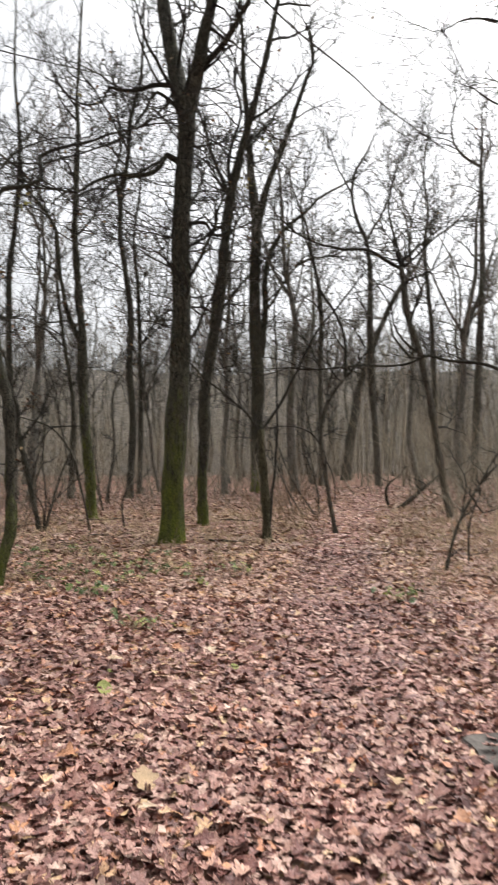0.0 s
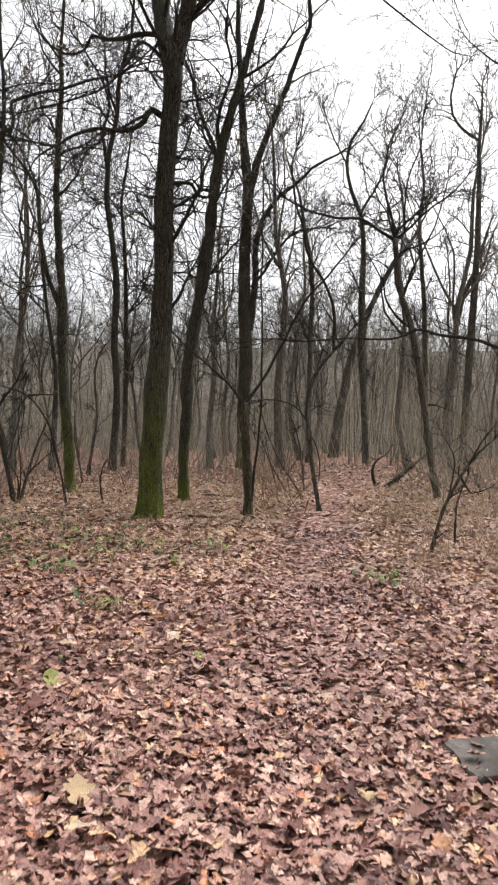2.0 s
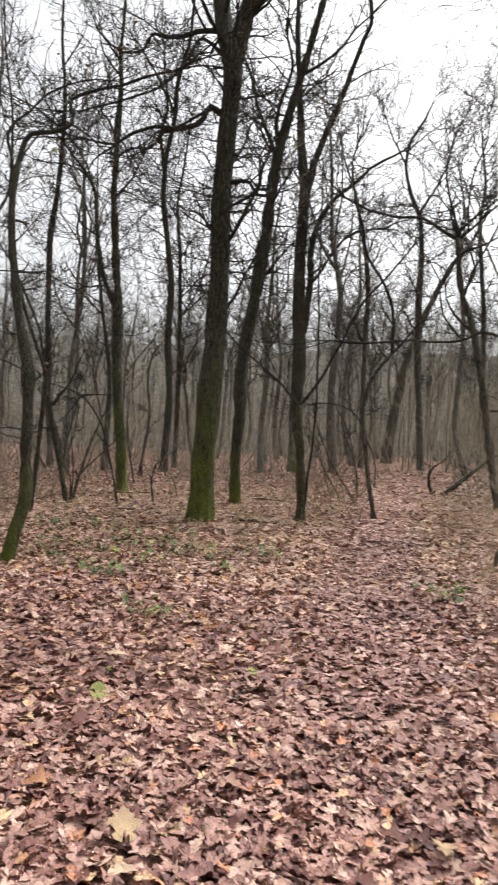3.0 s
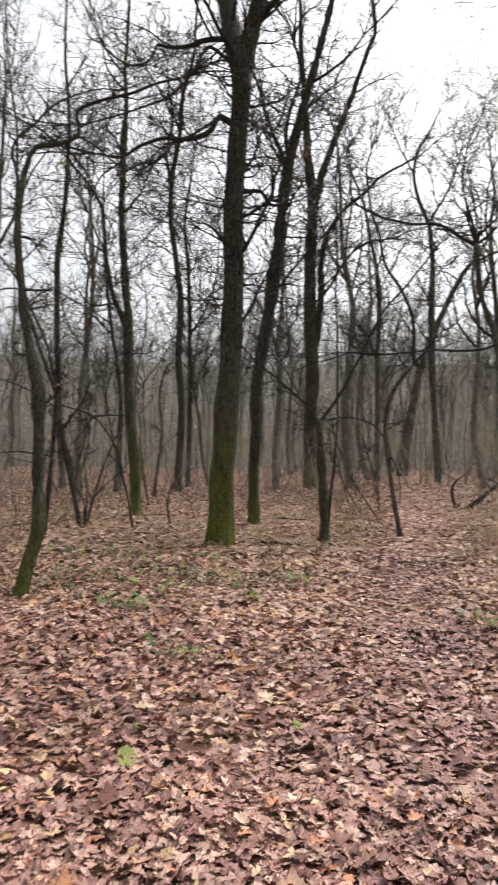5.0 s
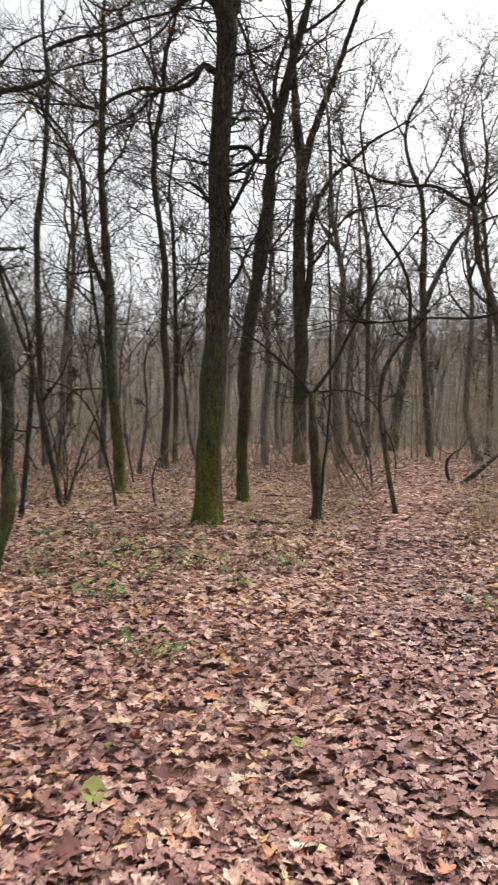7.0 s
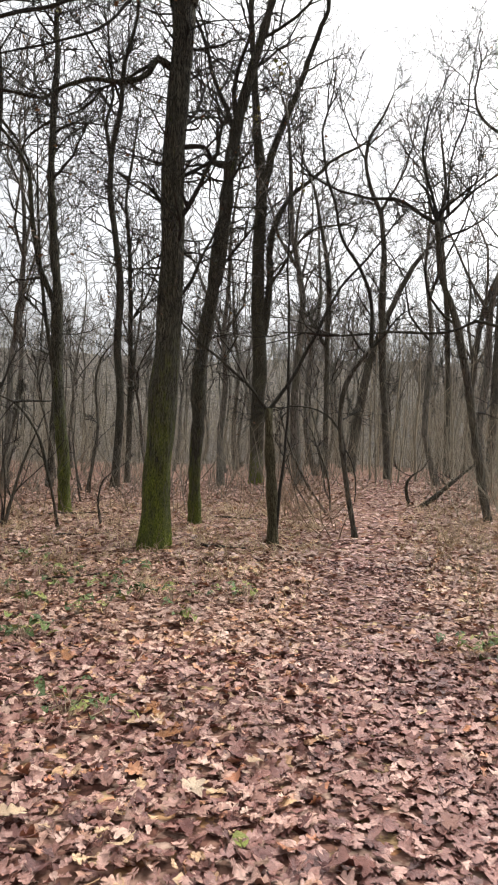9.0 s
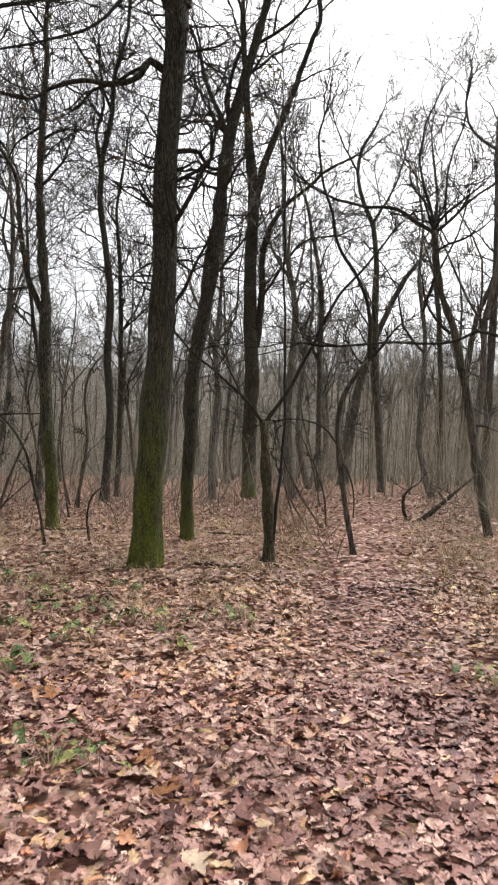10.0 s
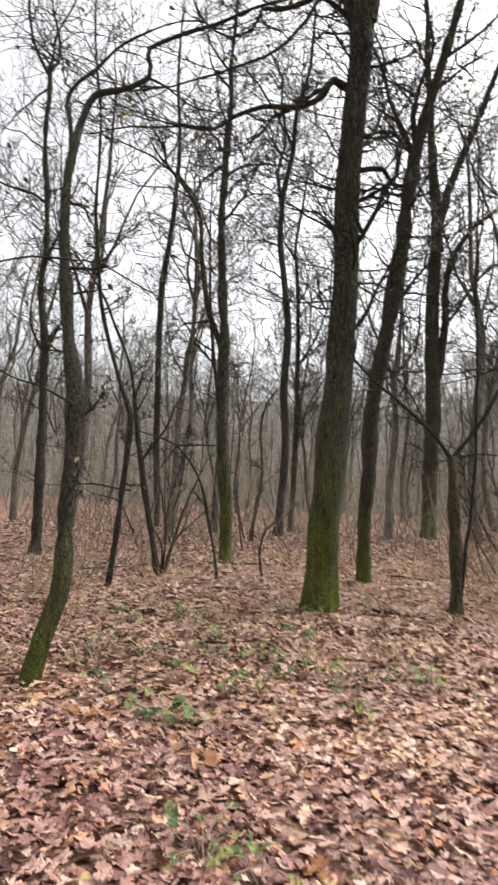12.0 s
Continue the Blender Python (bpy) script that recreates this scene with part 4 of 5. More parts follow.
overhanging_tree.limb([(0.04, 0.1, 3.7), (0.7, 1.8, 3.6), (1.5, 3.2, 3.08), (1.62, 3.2, 3.04), (1.82, 3.2, 2.99), (2, 3.2, 2.95), (2.18, 3.2, 2.91)], 0.005, 0.0014, sprays=0)

for tree, count, top in ((grey_tree, 14, 14.0), (twin_stem, 10, 8.0), (grey_stem, 12, 10.0), (broad_tree, 14, 8.5), (thin_tree, 14, 6.5), (mossy_tree, 6, 4.2), (midway_tree, 12, 11.0), (edge_tree, 12, 13.0), (twiggy_tree, 12, 11.0)):
    tree.sprigs(count, 1.2 if tree.near else 3.0, top, 0.4 if tree.near else 1.0)
oak.sprigs(30, 3.6, 7.6, 1.1)
leaning_oak.sprigs(26, 3.0, 8.6, 1.3)
dark_tree.sprigs(18, 3.0, 9.5, 1.1)
forked_oak.sprigs(18, 5.5, 15.0, 1.9)
wavy_tree.sprigs(10, 6.0, 14.0, 1.6)
right_tree.sprigs(6, 2.5, 5.4, 0.7)


def tuft(tree, x, y, z, count, spread, seed):
    """A last bunch of yellow-green leaves on a twig, at a point of the wood."""
    rng = random.Random(seed)
    verts, faces = [], []
    foot = tree.root.location
    for _ in range(count):
        p = Vector((x + rng.gauss(0, spread), y + rng.gauss(0, spread), z + rng.gauss(0, spread * 1.2))) - foot
        q = Euler((rng.uniform(-1.2, 1.2), rng.uniform(-1.2, 1.2), rng.uniform(0, 6))).to_matrix()
        size = rng.uniform(0.025, 0.045)
        b = len(verts)
        for v in ((0, 0, 0), (0.6, -0.7, -0.2), (0.5, -1.5, -0.1), (0, -2.2, -0.5), (-0.5, -1.4, 0.1), (-0.65, -0.6, -0.1)):
            verts.append(p + q @ (Vector(v) * size))
        faces += [(b, b + 1, b + 2, b + 3), (b, b + 3, b + 4, b + 5)]
    tagged(mesh_object("leaf_tuft", verts, faces, LEAF_TUFT, tree.root, False, "small tuft of yellow-green leaves"), kind="stuff")


for k, (tree, x, y, z, count, spread) in enumerate(((leaning_oak, -0.12, 14.9, 7.45, 16, 0.07), (leaning_oak, 0.22, 14.9, 8.28, 9, 0.05), (leaning_oak, 0.76, 14.9, 6.23, 7, 0.04),
                                                    (dark_tree, -4.29, 16.7, 10.35, 14, 0.07), (mossy_tree, -3.05, 9.3, 5.0, 8, 0.05))):
    tuft(tree, x, y, z, count, spread, 500 + k)
for tree in GROWN:
    tree.finish()


# ---- second and third rows of the wood ----
FAR_LABELS = ["slim bare grey tree with a narrow crown", "tall grey-brown tree forking into upright limbs", "short thin bare tree in the depth of the wood",
              "tall stout bare tree behind the brush", "bare tree with crooked grey limbs", "young bare pole-like tree among taller trunks"]


def standard_tree(seed, height, thick):
    rng = random.Random(seed)
    n = 7
    x = y = 0.0
    stem = []
    for i in range(n):
        f = i / (n - 1)
        stem.append((x, y, height * 0.86 * f, thick * (1 - 0.82 * f) + 0.01))
        x += rng.gauss(0, 0.035 * height) * 0.5
        y += rng.gauss(0, 0.035 * height) * 0.5
    # the far rows get the bark with haze in its colour
    t = Tree("forest_tree", FAR_LABELS[seed], 0, 60 + seed, stem, sprays=4, mat=BARK_HAZY, leafy=0.0)
    for i in range(3):
        k = rng.uniform(0.35, 0.7)
        z0 = height * 0.86 * k
        j = min(n - 2, int(k * (n - 1)))
        u = k * (n - 1) - j
        px = stem[j][0] + (stem[j + 1][0] - stem[j][0]) * u
        py = stem[j][1] + (stem[j + 1][1] - stem[j][1]) * u
        a = rng.uniform(0, 6.28)
        reach = rng.uniform(0.1, 0.18) * height
        pts = [(px, py, z0)]
        for m in (0.3, 0.65, 1.0):
            pts.append((px + math.cos(a) * reach * m + rng.gauss(0, 0.2), py + math.sin(a) * reach * m + rng.gauss(0, 0.2), z0 + height * 0.3 * m ** 1.2))
        t.limb(pts, thick * 0.45, 0.02, 3)
    return t.finish()


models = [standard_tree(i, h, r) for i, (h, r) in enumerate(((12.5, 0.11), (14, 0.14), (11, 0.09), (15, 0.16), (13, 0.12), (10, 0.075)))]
rng = random.Random(11)
spots = []
tries = 0
while len(spots) < 122 and tries < 9000:
    tries += 1
    a = rng.uniform(-0.62, 0.62) if len(spots) < 95 else rng.uniform(-0.45, 0.4) if len(spots) < 113 else rng.uniform(0.03, 0.42)
    d = 24 + 56 * rng.random() ** 0.9
    x, y = d * math.sin(a), d * math.cos(a)
    if a < -0.06 and rng.random() < 0.1:
        continue
    if abs(x - path_x(y)) < 1.6 and y < 40:
        continue
    if any((x - u) ** 2 + (y - v) ** 2 < 5.0 for u, v in spots):
        continue
    spots.append((x, y))
while len(spots) < 132:
    a = rng.uniform(0.75, 2 * math.pi - 0.75)
    d = rng.uniform(9, 50)
    spots.append((d * math.sin(a), d * math.cos(a)))
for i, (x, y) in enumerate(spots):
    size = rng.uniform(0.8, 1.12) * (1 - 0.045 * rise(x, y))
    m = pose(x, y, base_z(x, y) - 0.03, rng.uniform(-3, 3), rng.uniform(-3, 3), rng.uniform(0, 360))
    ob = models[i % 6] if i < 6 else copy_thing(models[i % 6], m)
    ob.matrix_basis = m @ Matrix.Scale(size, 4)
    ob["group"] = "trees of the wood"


# ---- brush: thin stems too many to count ----
def thicket(name, label, spots, tall, thick, mat, seed, kids=4, forks=2, crook=0.22):
    rng = random.Random(seed)
    tubes = Tubes()
    for x, y, size in spots:
        h = tall * size * rng.uniform(0.5, 1.2)
        p = Vector((x, y, base_z(x, y) - 0.03))
        way = Vector((rng.gauss(0, 1.5 * crook), rng.gauss(0, 1.5 * crook), 1)).normalized()
        pts, radii = [p], [thick * size]
        for i in range(4):
            way = (way + Vector((rng.gauss(0, crook), rng.gauss(0, crook), 0.1))).normalized()
            p = p + way * h / 4
            pts.append(p)
            radii.append(thick * size * (1 - 0.22 * (i + 1)))
            for _ in range(kids if i else 0):
                side = (way * 0.8 + Vector((rng.gauss(0, 0.7), rng.gauss(0, 0.7), rng.gauss(0.2, 0.4)))).normalized()
                length = h * rng.uniform(0.15, 0.4)
                foot = p - way * h / 4 * rng.random()
                tip = foot + side * length
                tubes.tube([foot, tip], [radii[-1] * 0.6, radii[-1] * 0.25], 3)
                for _ in range(forks):
                    mid = foot + side * length * rng.uniform(0.35, 0.9)
                    tubes.tube([mid, mid + (side + Vector((rng.gauss(0, 0.7), rng.gauss(0, 0.7), rng.gauss(0.25, 0.5)))) * length * 0.35], [radii[-1] * 0.35, radii[-1] * 0.2], 3)
        tubes.tube(pts, radii, 4)
    return tagged(tubes.build(name, mat, None), label, "brush", kind="stuff")


def fan(n, near, far, seed, width=0.55, keep_path=1.3, power=0.8, west=1.0):
    rng = random.Random(seed)
    out = []
    while len(out) < n:
        d = near + (far - near) * rng.random() ** power
        a = rng.uniform(-width, width)
        x, y = d * math.sin(a), 2 + d * math.cos(a)
        if y > 24 or abs(x - path_x(y)) > keep_path + 0.4 * noise.noise(Vector((x, y, 0))):
            out.append((x, y, rng.uniform(0.6, 1.25) * (west if x < 0 else 1)))
    return out


thicket("thicket", "tangle of bare grey-brown saplings deep in the wood", fan(760, 28, 78, 3, power=1.0, west=0.9), 5.0, 0.026, BRUSH, 5, 4, 1)
thicket("pole_wood", "dense stand of thin grey poles far beyond the path", [(4 + 0.62 * (y - 26) * u + 0.12 * (y - 26), y, s) for y, u, s in [(rng.uniform(27, 66), rng.random(), rng.uniform(0.7, 1.25)) for _ in range(55)]], 8.0, 0.045, BRUSH, 45, 4, 1, 0.05)
thicket("far_thicket", "far wall of thin bare trunks and branches", fan(900, 58, 112, 9, 0.6, west=0.95), 6.0, 0.05, BRUSH, 15, 4, 0, 0.12)
thicket("crest_wood", "fringe of thin bare trees along the hillside crest", fan(330, 102, 121, 12, 0.5), 5.5, 0.07, HAZY_POLE, 21, 5, 1, 0.16)
thicket("hillside_wood", "scattered thin dark trunks on the hillside", fan(260, 48, 104, 13, 0.5, west=1.0), 8.0, 0.065, HAZY_POLE, 22, 4, 1, 0.07)
thicket("undergrowth", "head-high dry brush between the trees", fan(680, 18, 42, 4, 0.6, 1.4), 2.9, 0.011, BRUSH, 6, 3, 2, 0.3)
thicket("brushwood", "waist-high tangle of thin dry branches", fan(430, 14.5, 27, 14, 0.5, 1.4), 2.1, 0.008, HAZY_POLE, 16, 4, 2, 0.34)
thicket("dry_stems", "thin dry stems and seedlings poking through the leaves", fan(800, 9.0, 20, 8, 0.5, 0.9), 0.45, 0.0045, DRY, 7, 1)


def beside_path(n, near, far, y0, y1, seed):
    """Spots on the east side of the path, from near to far metres off it."""
    rng = random.Random(seed)
    out = []
    for _ in range(n):
        y = rng.uniform(y0, y1)
        out.append((path_x(y) + near + (far - near) * rng.random(), y, rng.uniform(0.6, 1.3)))
    return out


thicket("scrub", "tangled bare scrub beside the footpath", beside_path(150, 1.6, 6.0, 12, 20, 18), 2.3, 0.008, BRUSH, 19, 4, 3, 0.36)
rng = random.Random(64)
thicket("dry_brush", "brown knee-high dry brush under the trees", fan(300, 12.5, 21, 67, 0.45, 1.3), 0.9, 0.0055, DRY_DARK, 68, 3, 2, 0.4)
thicket("bramble_tangle", "tangle of thin brown twigs beside the forked sapling", [(rng.uniform(0.55, 1.45), rng.uniform(13.4, 16.6), rng.uniform(0.6, 1.2)) for _ in range(40)], 1.4, 0.008, DRY_DARK, 69, 4, 2, 0.42)
thicket("bushes", "low grey-green tangle of bare bushes between the trunks", [(rng.uniform(-7.5, -4.6), rng.uniform(9.5, 15.0), rng.uniform(0.6, 1.2)) for _ in range(70)], 1.6, 0.007, HAZY_POLE, 66, 4, 3, 0.38)
thicket("dry_weeds", "knee-high rusty dry weeds beside the footpath", beside_path(210, 0.95, 3.2, 7.2, 14, 28), 0.6, 0.0042, DRY, 29, 2, 1, 0.34)


def dry_grass():
    """Withered blades in loose tufts between the leaves."""
    rng = random.Random(91)
    tubes = Tubes()
    for x, y, size in fan(850, 7.0, 17, 92, 0.5, 0.7):
        for _ in range(rng.randint(4, 11)):
            p = Vector((x + rng.gauss(0, 0.09), y + rng.gauss(0, 0.09), 0))
            p.z = ground_z(p.x, p.y)
            lean = Vector((rng.gauss(0, 0.5), rng.gauss(0, 0.5), 1)).normalized()
            h = size * rng.uniform(0.06, 0.22)
            tubes.tube([p, p + lean * h * 0.6, p + lean * h + Vector((lean.x, lean.y, -0.25)) * h * 0.4], [0.0048, 0.004, 0.0018], 3)
    return tagged(tubes.build("dry_grass", GRASS, None), "sparse withered straw-coloured grass among fallen leaves", "grass", kind="stuff")


dry_grass()


# ---- fallen leaves ----
def leaf_shape(kind):
    """Outline of a lobed leaf along y, one unit long, and its triangles about the midrib."""
    if kind == 0:
        half = [(0.04, 0.0), (0.15, 0.10), (0.17, 0.2), (0.11, 0.27), (0.25, 0.38), (0.27, 0.47), (0.16, 0.53), (0.30, 0.66), (0.27, 0.76), (0.17, 0.79), (0.16, 0.93), (0.0, 1.0)]
    elif kind == 1:
        half = [(0.04, 0.0), (0.24, 0.04), (0.30, 0.13), (0.19, 0.24), (0.40, 0.36), (0.42, 0.47), (0.36, 0.53), (0.2, 0.53), (0.26, 0.72), (0.15, 0.76), (0.08, 0.9), (0.0, 1.0)]
    elif kind == 3:
        half = [(0.04, 0.0), (0.17, 0.17), (0.11, 0.27), (0.27, 0.44), (0.16, 0.53), (0.3, 0.72), (0.17, 0.8), (0.0, 1.0)]
    elif kind == 4:
        half = [(0.0, 0.0), (0.25, 0.3), (0.24, 0.68), (0.0, 1.0)]
    else:
        half = [(0.04, 0.0), (0.2, 0.2), (0.28, 0.45), (0.2, 0.75), (0.0, 1.0)]
    n = len(half)
    verts = [(x, y, 0) for x, y in half] + [(-x, y, 0) for x, y in half[:-1]] + [(0, 0.3, 0), (0, 0.65, 0)]
    left = [n + i for i in range(n - 1)] + [n - 1]
    lo, hi = len(verts) - 2, len(verts) - 1
    tris = []
    for chain, flip in ((list(range(n)), False), (left, True)):
        for a, b in zip(chain, chain[1:]):
            c = lo if verts[a][1] + verts[b][1] < 0.95 else hi
            tris.append((b, a, c) if flip else (a, b, c))
        m = next(i for i in chain if verts[i][1] > 0.45)
        tris.append((lo, m, hi) if not flip else (hi, m, lo))
    return np.array(verts, dtype=float), np.array(tris)


def curled(verts, cup, droop):
    v = verts.copy()
    v[:, 2] = cup * v[:, 0] ** 2 * 4 - 0.03 + droop * (v[:, 1] - 0.5) ** 2 + 0.10 * np.abs(v[:, 0])
    v[:, 1] -= 0.5
    return v


SHAPES = [leaf_shape(k) for k in range(5)]


def scatter(name, label, xs, ys, size, seed, lift, tilt, kinds=(0, 1), mat=LEAF):
    gen = np.random.default_rng(seed)
    all_v, all_f, count = [], [], 0
    pick = gen.integers(0, len(kinds) * 4, len(xs))
    for k in range(len(kinds) * 4):
        verts, tris = SHAPES[kinds[k % len(kinds)]]
        verts = curled(verts, (0.5, -0.3, 0.15, -0.1)[(k // len(kinds)) % 4], (0.3, -0.35, -0.15, 0.4)[(k // len(kinds)) % 4])
        sel = np.nonzero(pick == k)[0]
        n = len(sel)
        if not n:
            continue
        a, b, c = gen.uniform(0, 2 * np.pi, n), gen.normal(0, tilt, n), gen.normal(0, tilt, n)
        s = size * gen.uniform(0.6, 1.3, n)
        p = np.repeat(verts[None], n, 0) * s[:, None, None]
        p[:, :, 0] *= gen.uniform(0.75, 1.2, n)[:, None]
        y, z = p[:, :, 1] * np.cos(b)[:, None] - p[:, :, 2] * np.sin(b)[:, None], p[:, :, 1] * np.sin(b)[:, None] + p[:, :, 2] * np.cos(b)[:, None]
        x, z = p[:, :, 0] * np.cos(c)[:, None] + z * np.sin(c)[:, None], -p[:, :, 0] * np.sin(c)[:, None] + z * np.cos(c)[:, None]
        px = x * np.cos(a)[:, None] - y * np.sin(a)[:, None] + xs[sel][:, None]
        py = x * np.sin(a)[:, None] + y * np.cos(a)[:, None] + ys[sel][:, None]
        g = np.array([ground_z(u, v) for u, v in zip(xs[sel], ys[sel])]) + gen.uniform(0.008, lift, n)
        all_v.append(np.stack([px, py, z + g[:, None]], 2).reshape(-1, 3))
        all_f.append((tris[None] + (count + np.arange(n) * len(verts))[:, None, None]).reshape(-1, 3))
        count += n * len(verts)
    v, f = np.concatenate(all_v), np.concatenate(all_f)
    me = bpy.data.meshes.new(name)
    me.vertices.add(len(v))
    me.vertices.foreach_set("co", v.ravel())
    me.loops.add(f.size)
    me.loops.foreach_set("vertex_index", f.ravel())
    me.polygons.add(len(f))
    me.polygons.foreach_set("loop_start", np.arange(len(f)) * 3)
    me.update(calc_edges=True)
    me.validate()
    me.polygons.foreach_set("use_smooth", np.ones(len(f), dtype=bool))
    me.materials.append(mat)
    return tagged(new(name, me), label, "fallen leaves", kind="stuff")


def strewn(n, y0, y1, spread, seed, power=1.0):
    gen = np.random.default_rng(seed)
    y = y0 + (y1 - y0) * gen.random(n * 2) ** power
    x = gen.uniform(-1, 1, n * 2) * (spread + 0.42 * y1)
    keep = np.abs(x + 0.08 * y) < spread + 0.46 * y
    return x[keep][:n], y[keep][:n]


def split(xs, ys):
    blur = np.random.default_rng(len(xs)).normal(0, 0.2, len(xs))
    on = np.array([abs(x - path_x(y)) < 0.5 + 0.3 * noise.noise(Vector((x * 1.5, y * 1.5, 0))) + e for x, y, e in zip(xs, ys, blur)])
    return (xs[on], ys[on]), (xs[~on], ys[~on])


trodden, loose = split(*strewn(22500, 1.4, 7.6, 0.9, 21, 1.0))
scatter("leaf_litter", "thick layer of damp reddish-brown oak and maple leaves", *loose, 0.077, 31, 0.055, 0.3, (0, 1, 3, 3))
scatter("front_leaf_litter", "damp reddish-brown leaves at the start of the walk", *strewn(8500, 1.4, 4.4, 0.7, 24), 0.07, 39, 0.055, 0.25, (1, 3))
scatter("trodden_leaf_litter", "trodden purplish-brown leaves along the footpath", *trodden, 0.08, 33, 0.03, 0.15, mat=LEAF_PATH)
trodden, loose = split(*strewn(15000, 7.4, 11.5, 0.9, 23))
scatter("middle_leaf_litter", "tan and brown leaves around the low green plants", *loose, 0.10, 37, 0.05, 0.26, (3,), mat=LEAF_TAN)
scatter("middle_trodden_litter", "trodden leaves on the middle stretch of footpath", *trodden, 0.095, 38, 0.025, 0.12, (3,), mat=LEAF_PATH)
trodden, loose = split(*strewn(23000, 11, 30, 1.0, 22, 1.8))
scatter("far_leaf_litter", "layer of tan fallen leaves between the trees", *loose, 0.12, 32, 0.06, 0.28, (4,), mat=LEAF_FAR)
scatter("far_trodden_litter", "flattened fallen leaves on the far footpath", *trodden, 0.12, 35, 0.03, 0.14, (4,), mat=LEAF_PATH_SKYLIT)
gen = np.random.default_rng(40)
xs, ys = gen.uniform(-9, 9, 16000), gen.uniform(-6, 11, 16000)
aside = np.abs(xs + 0.08 * ys) > 0.85 + 0.45 * np.maximum(ys, -0.5) * (ys > 1.3)
scatter("side_leaf_litter", "reddish-brown fallen leaves beside the clearing", xs[aside], ys[aside], 0.13, 36, 0.04, 0.2, (4,))


# ---- single leaves lying on top ----
def leaf_mesh(kind, cup, droop, mat):
    verts, tris = SHAPES[kind]
    me = bpy.data.meshes.new("leaf")
    me.from_pydata(curled(verts, cup, droop).tolist(), [], tris.tolist())
    me.polygons.foreach_set("use_smooth", np.ones(len(tris), dtype=bool))
    me.materials.append(mat)
    return me


def lay(name, me, x, y, size, rng, lift=0.045, parent=None):
    ob = new(name, me)
    ob.matrix_basis = pose(x, y, ground_z(x, y) + lift, rng.gauss(0, 9), rng.gauss(0, 9), rng.uniform(0, 360)) @ Matrix.Scale(size, 4)
    ob.parent = parent
    return ob


rng = random.Random(55)
singles = [leaf_mesh(k % 2, c, d, LEAF_SINGLE) for k, (c, d) in enumerate(((0.5, 0.3), (0.4, -0.3), (-0.3, 0.3), (-0.3, -0.35)))]
for i in range(290):
    y = rng.uniform(3.0, 8.0)
    lay("leaf", rng.choice(singles), rng.uniform(-0.36, 0.36) * y, y, rng.uniform(0.08, 0.14), rng, 0.05, ground)
yellow = [leaf_mesh(1, 0.15, -0.15, LEAF_YELLOW), leaf_mesh(0, 0.15, -0.2, LEAF_YELLOW)]
for k, (x, y, size) in enumerate(((-0.45, 3.16, 0.15), (-0.39, 2.9, 0.12), (0.69, 3.24, 0.11), (-0.02, 5.62, 0.12), (-0.28, 5.32, 0.13), (-0.95, 5.1, 0.13), (-0.5, 4.9, 0.13))):
    tagged(lay("fallen_leaf", yellow[k % 2], x, y, size, rng, 0.085), "pale yellow fallen leaf lying on brown litter", "leaf", "bright leaves")
rust = [leaf_mesh(k, 0.3, 0.25, LEAF_RUST) for k in (0, 1)]
for x, y in ((-2.17, 7.5), (-0.64, 6.25), (-1.4, 7.18), (-0.44, 5.95), (-1.56, 5.36)):
    for k in range(rng.randint(3, 5)):
        tagged(lay("fallen_leaf", rust[k % 2], x + rng.gauss(0, 0.09), y + rng.gauss(0, 0.06), rng.uniform(0.085, 0.12), rng, 0.06), "rust-orange fallen leaf on the brown litter", "leaf", "bright leaves")
lime = leaf_mesh(2, 0.3, 0.2, LEAF_LIME)
for x, y, size, tilt in ((-0.9, 4.45, 0.125, 34), (-0.09, 5.0, 0.08, 18), (-0.95, 4.9, 0.06, 8)):
    ob = new("green_leaf", lime)
    ob.matrix_basis = pose(x, y, ground_z(x, y) + 0.05 + 0.35 * size * math.sin(radians(tilt)), tilt, 8, 20) @ Matrix.Diagonal((1.45 * size, size, size, 1))
    tagged(ob, "lime-green oval leaf on the brown litter", "leaf", "bright leaves")



# ---- low green plants ----
plant_leaves = [leaf_mesh(2, 0.4, -0.5, m) for m in (LEAF_GREEN, LEAF_GREEN_DEEP, LEAF_LIME)]


def plant(x, y, count, spread, size, seed):
    rng = random.Random(seed)
    root = tagged(new("bramble_plant"), "low green bramble sprawling over dead leaves", "plant", "low green plants")
    root.location = (x, y, ground_z(x, y) + 0.02)
    for i in range(count):
        a, reach, h = rng.uniform(0, 6.28), spread * rng.random() ** 0.6, rng.uniform(0.05, 0.15)
        tip = Vector((math.cos(a) * reach, math.sin(a) * reach, h))
        stem = Tubes()
        stem.tube([Vector((0, 0, -0.03)), tip * 0.5 + Vector((0, 0, 0.04)), tip], [0.003, 0.0025, 0.002], 4)
        stalk = stem.build("stem", DRY, root)
        ob = new("leaf", rng.choice((plant_leaves[0], plant_leaves[0], plant_leaves[0], plant_leaves[1], plant_leaves[2])))
        ob.parent = stalk
        ob.matrix_basis = pose(*tip, rng.uniform(-35, 35), rng.uniform(-35, 35), rng.uniform(0, 360)) @ Matrix.Scale(size * rng.uniform(0.7, 1.25), 4)


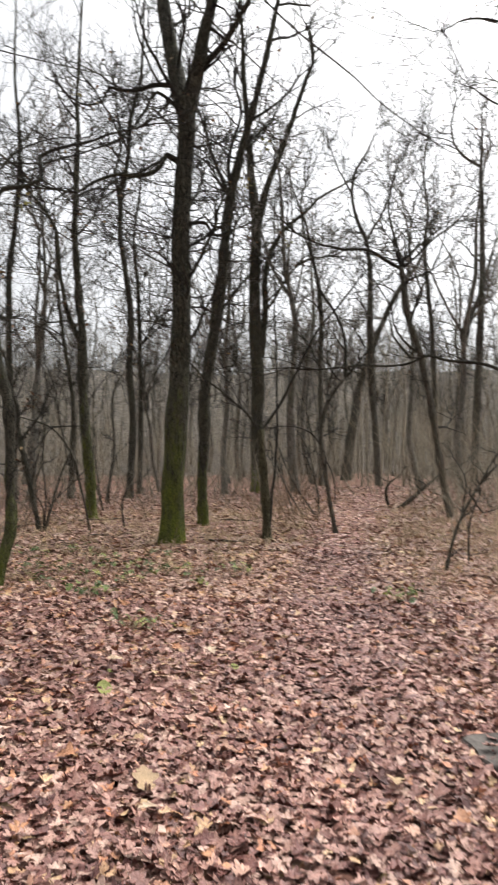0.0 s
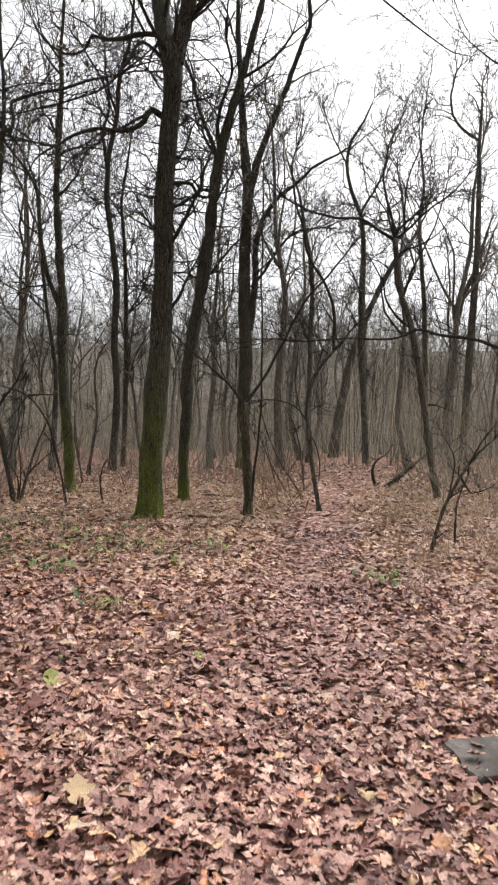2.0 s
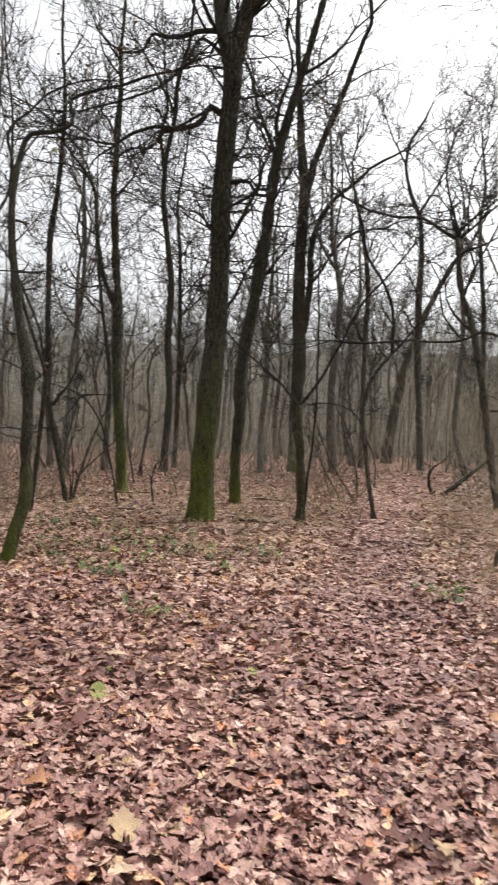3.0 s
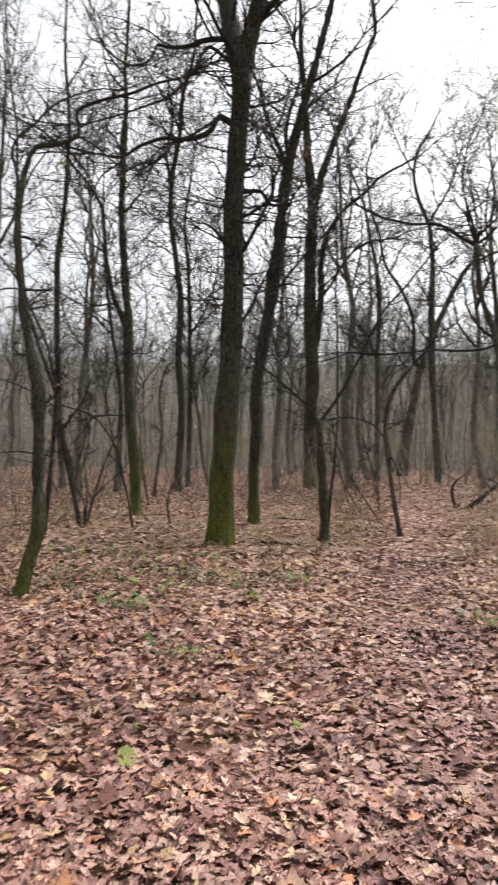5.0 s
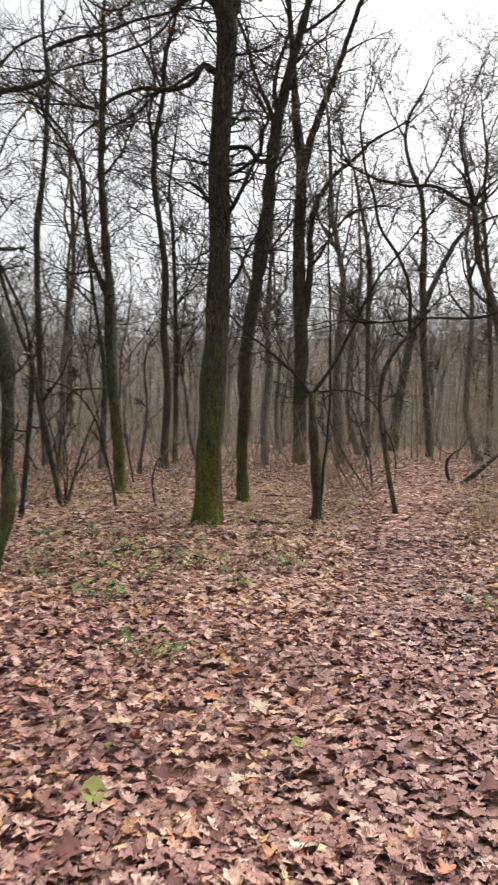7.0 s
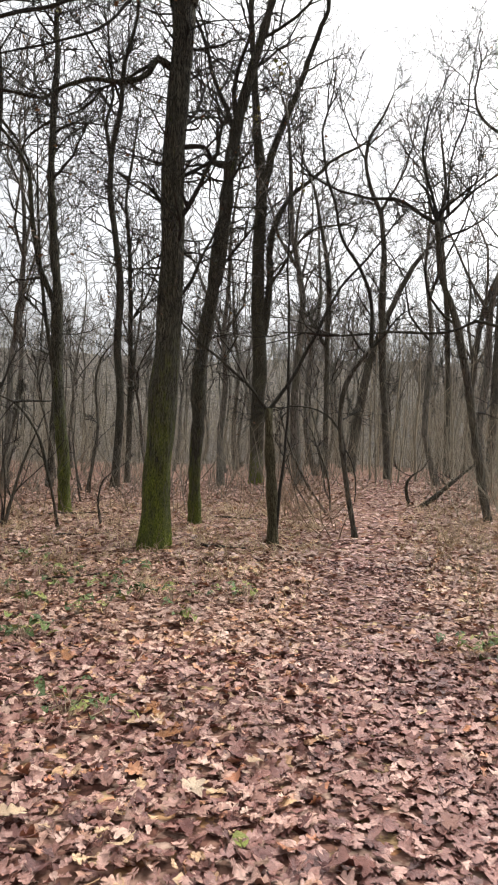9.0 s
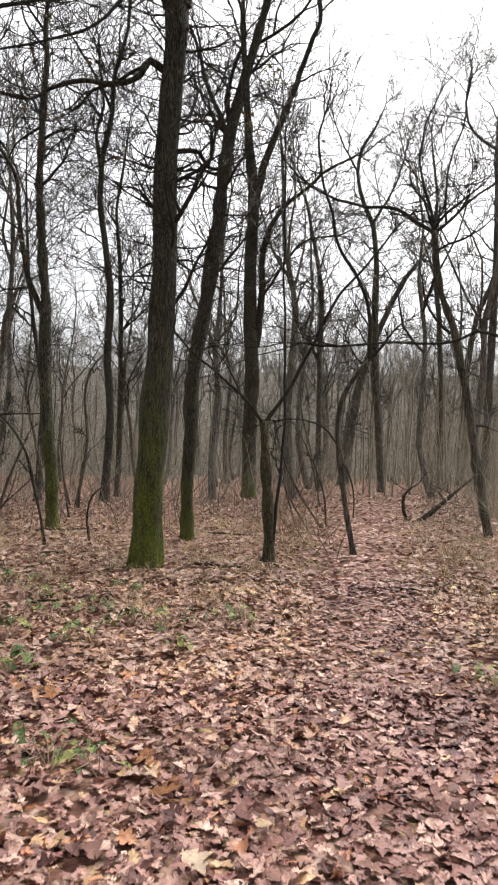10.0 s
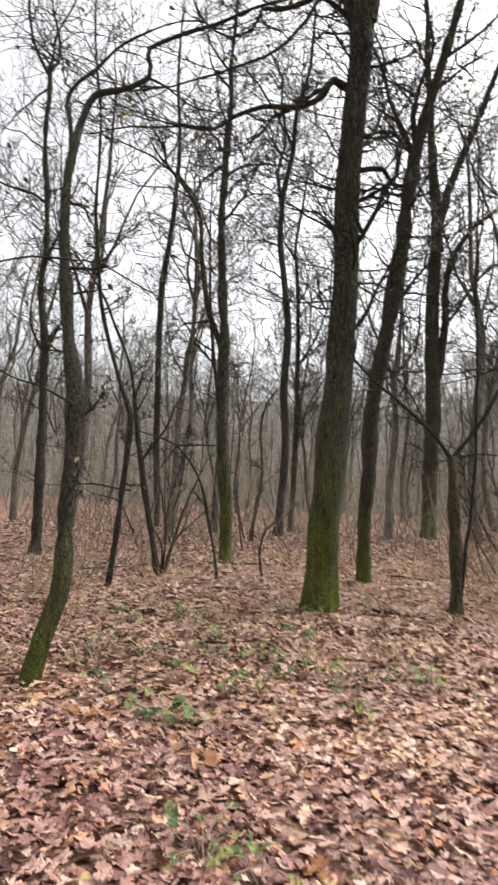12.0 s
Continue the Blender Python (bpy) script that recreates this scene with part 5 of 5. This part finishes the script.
PLANTS = ((-2.48, 9.14, 9), (-2.18, 10.1, 10), (-1.96, 8.5, 6), (-1.71, 7.76, 7), (-1.51, 8.44, 5), (-1.07, 6.3, 8), (-0.78, 6.17, 4), (1.56, 7.5, 8), (-0.09, 9.37, 4),
          (-1.33, 8.6, 7), (-1.7, 7.65, 6), (-0.58, 8.26, 4), (-1.48, 9.63, 8), (-0.2, 9.18, 5), (-1.02, 6.2, 6), (-2.9, 9.5, 7), (-2.75, 8.9, 6), (-1.9, 9.5, 6), (-1.05, 9.2, 5), (1.75, 7.75, 5),
          (-2.3, 8.2, 7), (-3.2, 10.4, 8), (-2.6, 10.9, 7), (-0.75, 9.0, 6), (-1.25, 10.4, 6))
for k, (x, y, count) in enumerate(PLANTS):
    plant(x, y, count + (3 if y > 7 else 1), 0.13 + 0.02 * count, 0.115 if y > 7 else 0.09, 300 + k)


# ---- stone slab at the start of the path ----
def stone(x, y, rx, ry, h, turn):
    bm = bmesh.new()
    bmesh.ops.create_icosphere(bm, subdivisions=4, radius=1)
    for v in bm.verts:
        c = v.co
        flat = Vector((max(-0.8, min(0.8, c.x * 1.15)), max(-0.75, min(0.75, c.y * 1.2)), max(-0.6, min(0.45, c.z))))
        flat += 0.09 * Vector((noise.noise(c * 2.1), noise.noise(c * 2.1 + Vector((5, 0, 0))), 0.5 * noise.noise(c * 3.3)))
        v.co = Vector((flat.x * rx, flat.y * ry, flat.z * h))
    me = bpy.data.meshes.new("stone_slab")
    bm.to_mesh(me)
    bm.free()
    me.materials.append(STONE)
    ob = new("stone_slab", me)
    ob.matrix_basis = pose(x, y, ground_z(x, y) + 0.03, 3, -4, turn)
    return tagged(ob, "flat grey stone half buried in fallen leaves", "stone")


stone(1.5, 3.66, 0.40, 0.22, 0.11, 8)
rng = random.Random(77)
for x, y in ((1.30, 3.72), (1.42, 3.58), (1.55, 3.75), (1.36, 3.5), (1.25, 3.6), (1.62, 3.62)):
    lay("leaf", rng.choice(singles), x, y, rng.uniform(0.07, 0.11), rng, 0.085, ground)


# ---- fallen sticks ----
def stick(x, y, length, r, turn, seed):
    rng = random.Random(seed)
    tubes = Tubes()
    pts = []
    sway = 0.0
    for i in range(8):
        f = i / 7 - 0.5
        sway += rng.gauss(0, 0.045) * length
        px, py = x + f * length * math.cos(turn) - sway * math.sin(turn), y + f * length * math.sin(turn) + sway * math.cos(turn)
        pts.append(Vector((px, py, ground_z(px, py) + 0.035 + r * rng.uniform(0.2, 1.4))))
    tubes.tube(pts, [r * (1.1 - 0.08 * i) for i in range(8)], 7, 0.15)
    tagged(tubes.build("fallen_stick", BARK_DARK, None), "dark fallen stick lying on the leaf litter", "stick", "fallen sticks")


for k, (x, y, length, r, turn) in enumerate(((-0.4, 12.1, 0.75, 0.02, -0.6), (-2.6, 13.2, 0.9, 0.016, 0.5), (-3.2, 12.2, 0.8, 0.011, -0.7), (-1.9, 9.95, 0.6, 0.01, 0.6),
                                             (-0.2, 15.6, 1.0, 0.017, -0.4), (-3.4, 16.5, 1.2, 0.018, 0.3), (3.4, 12.6, 0.8, 0.012, 0.9), (-5.2, 14.6, 1.0, 0.016, 0.6))):
    stick(x, y, length, r, turn, 70 + k)
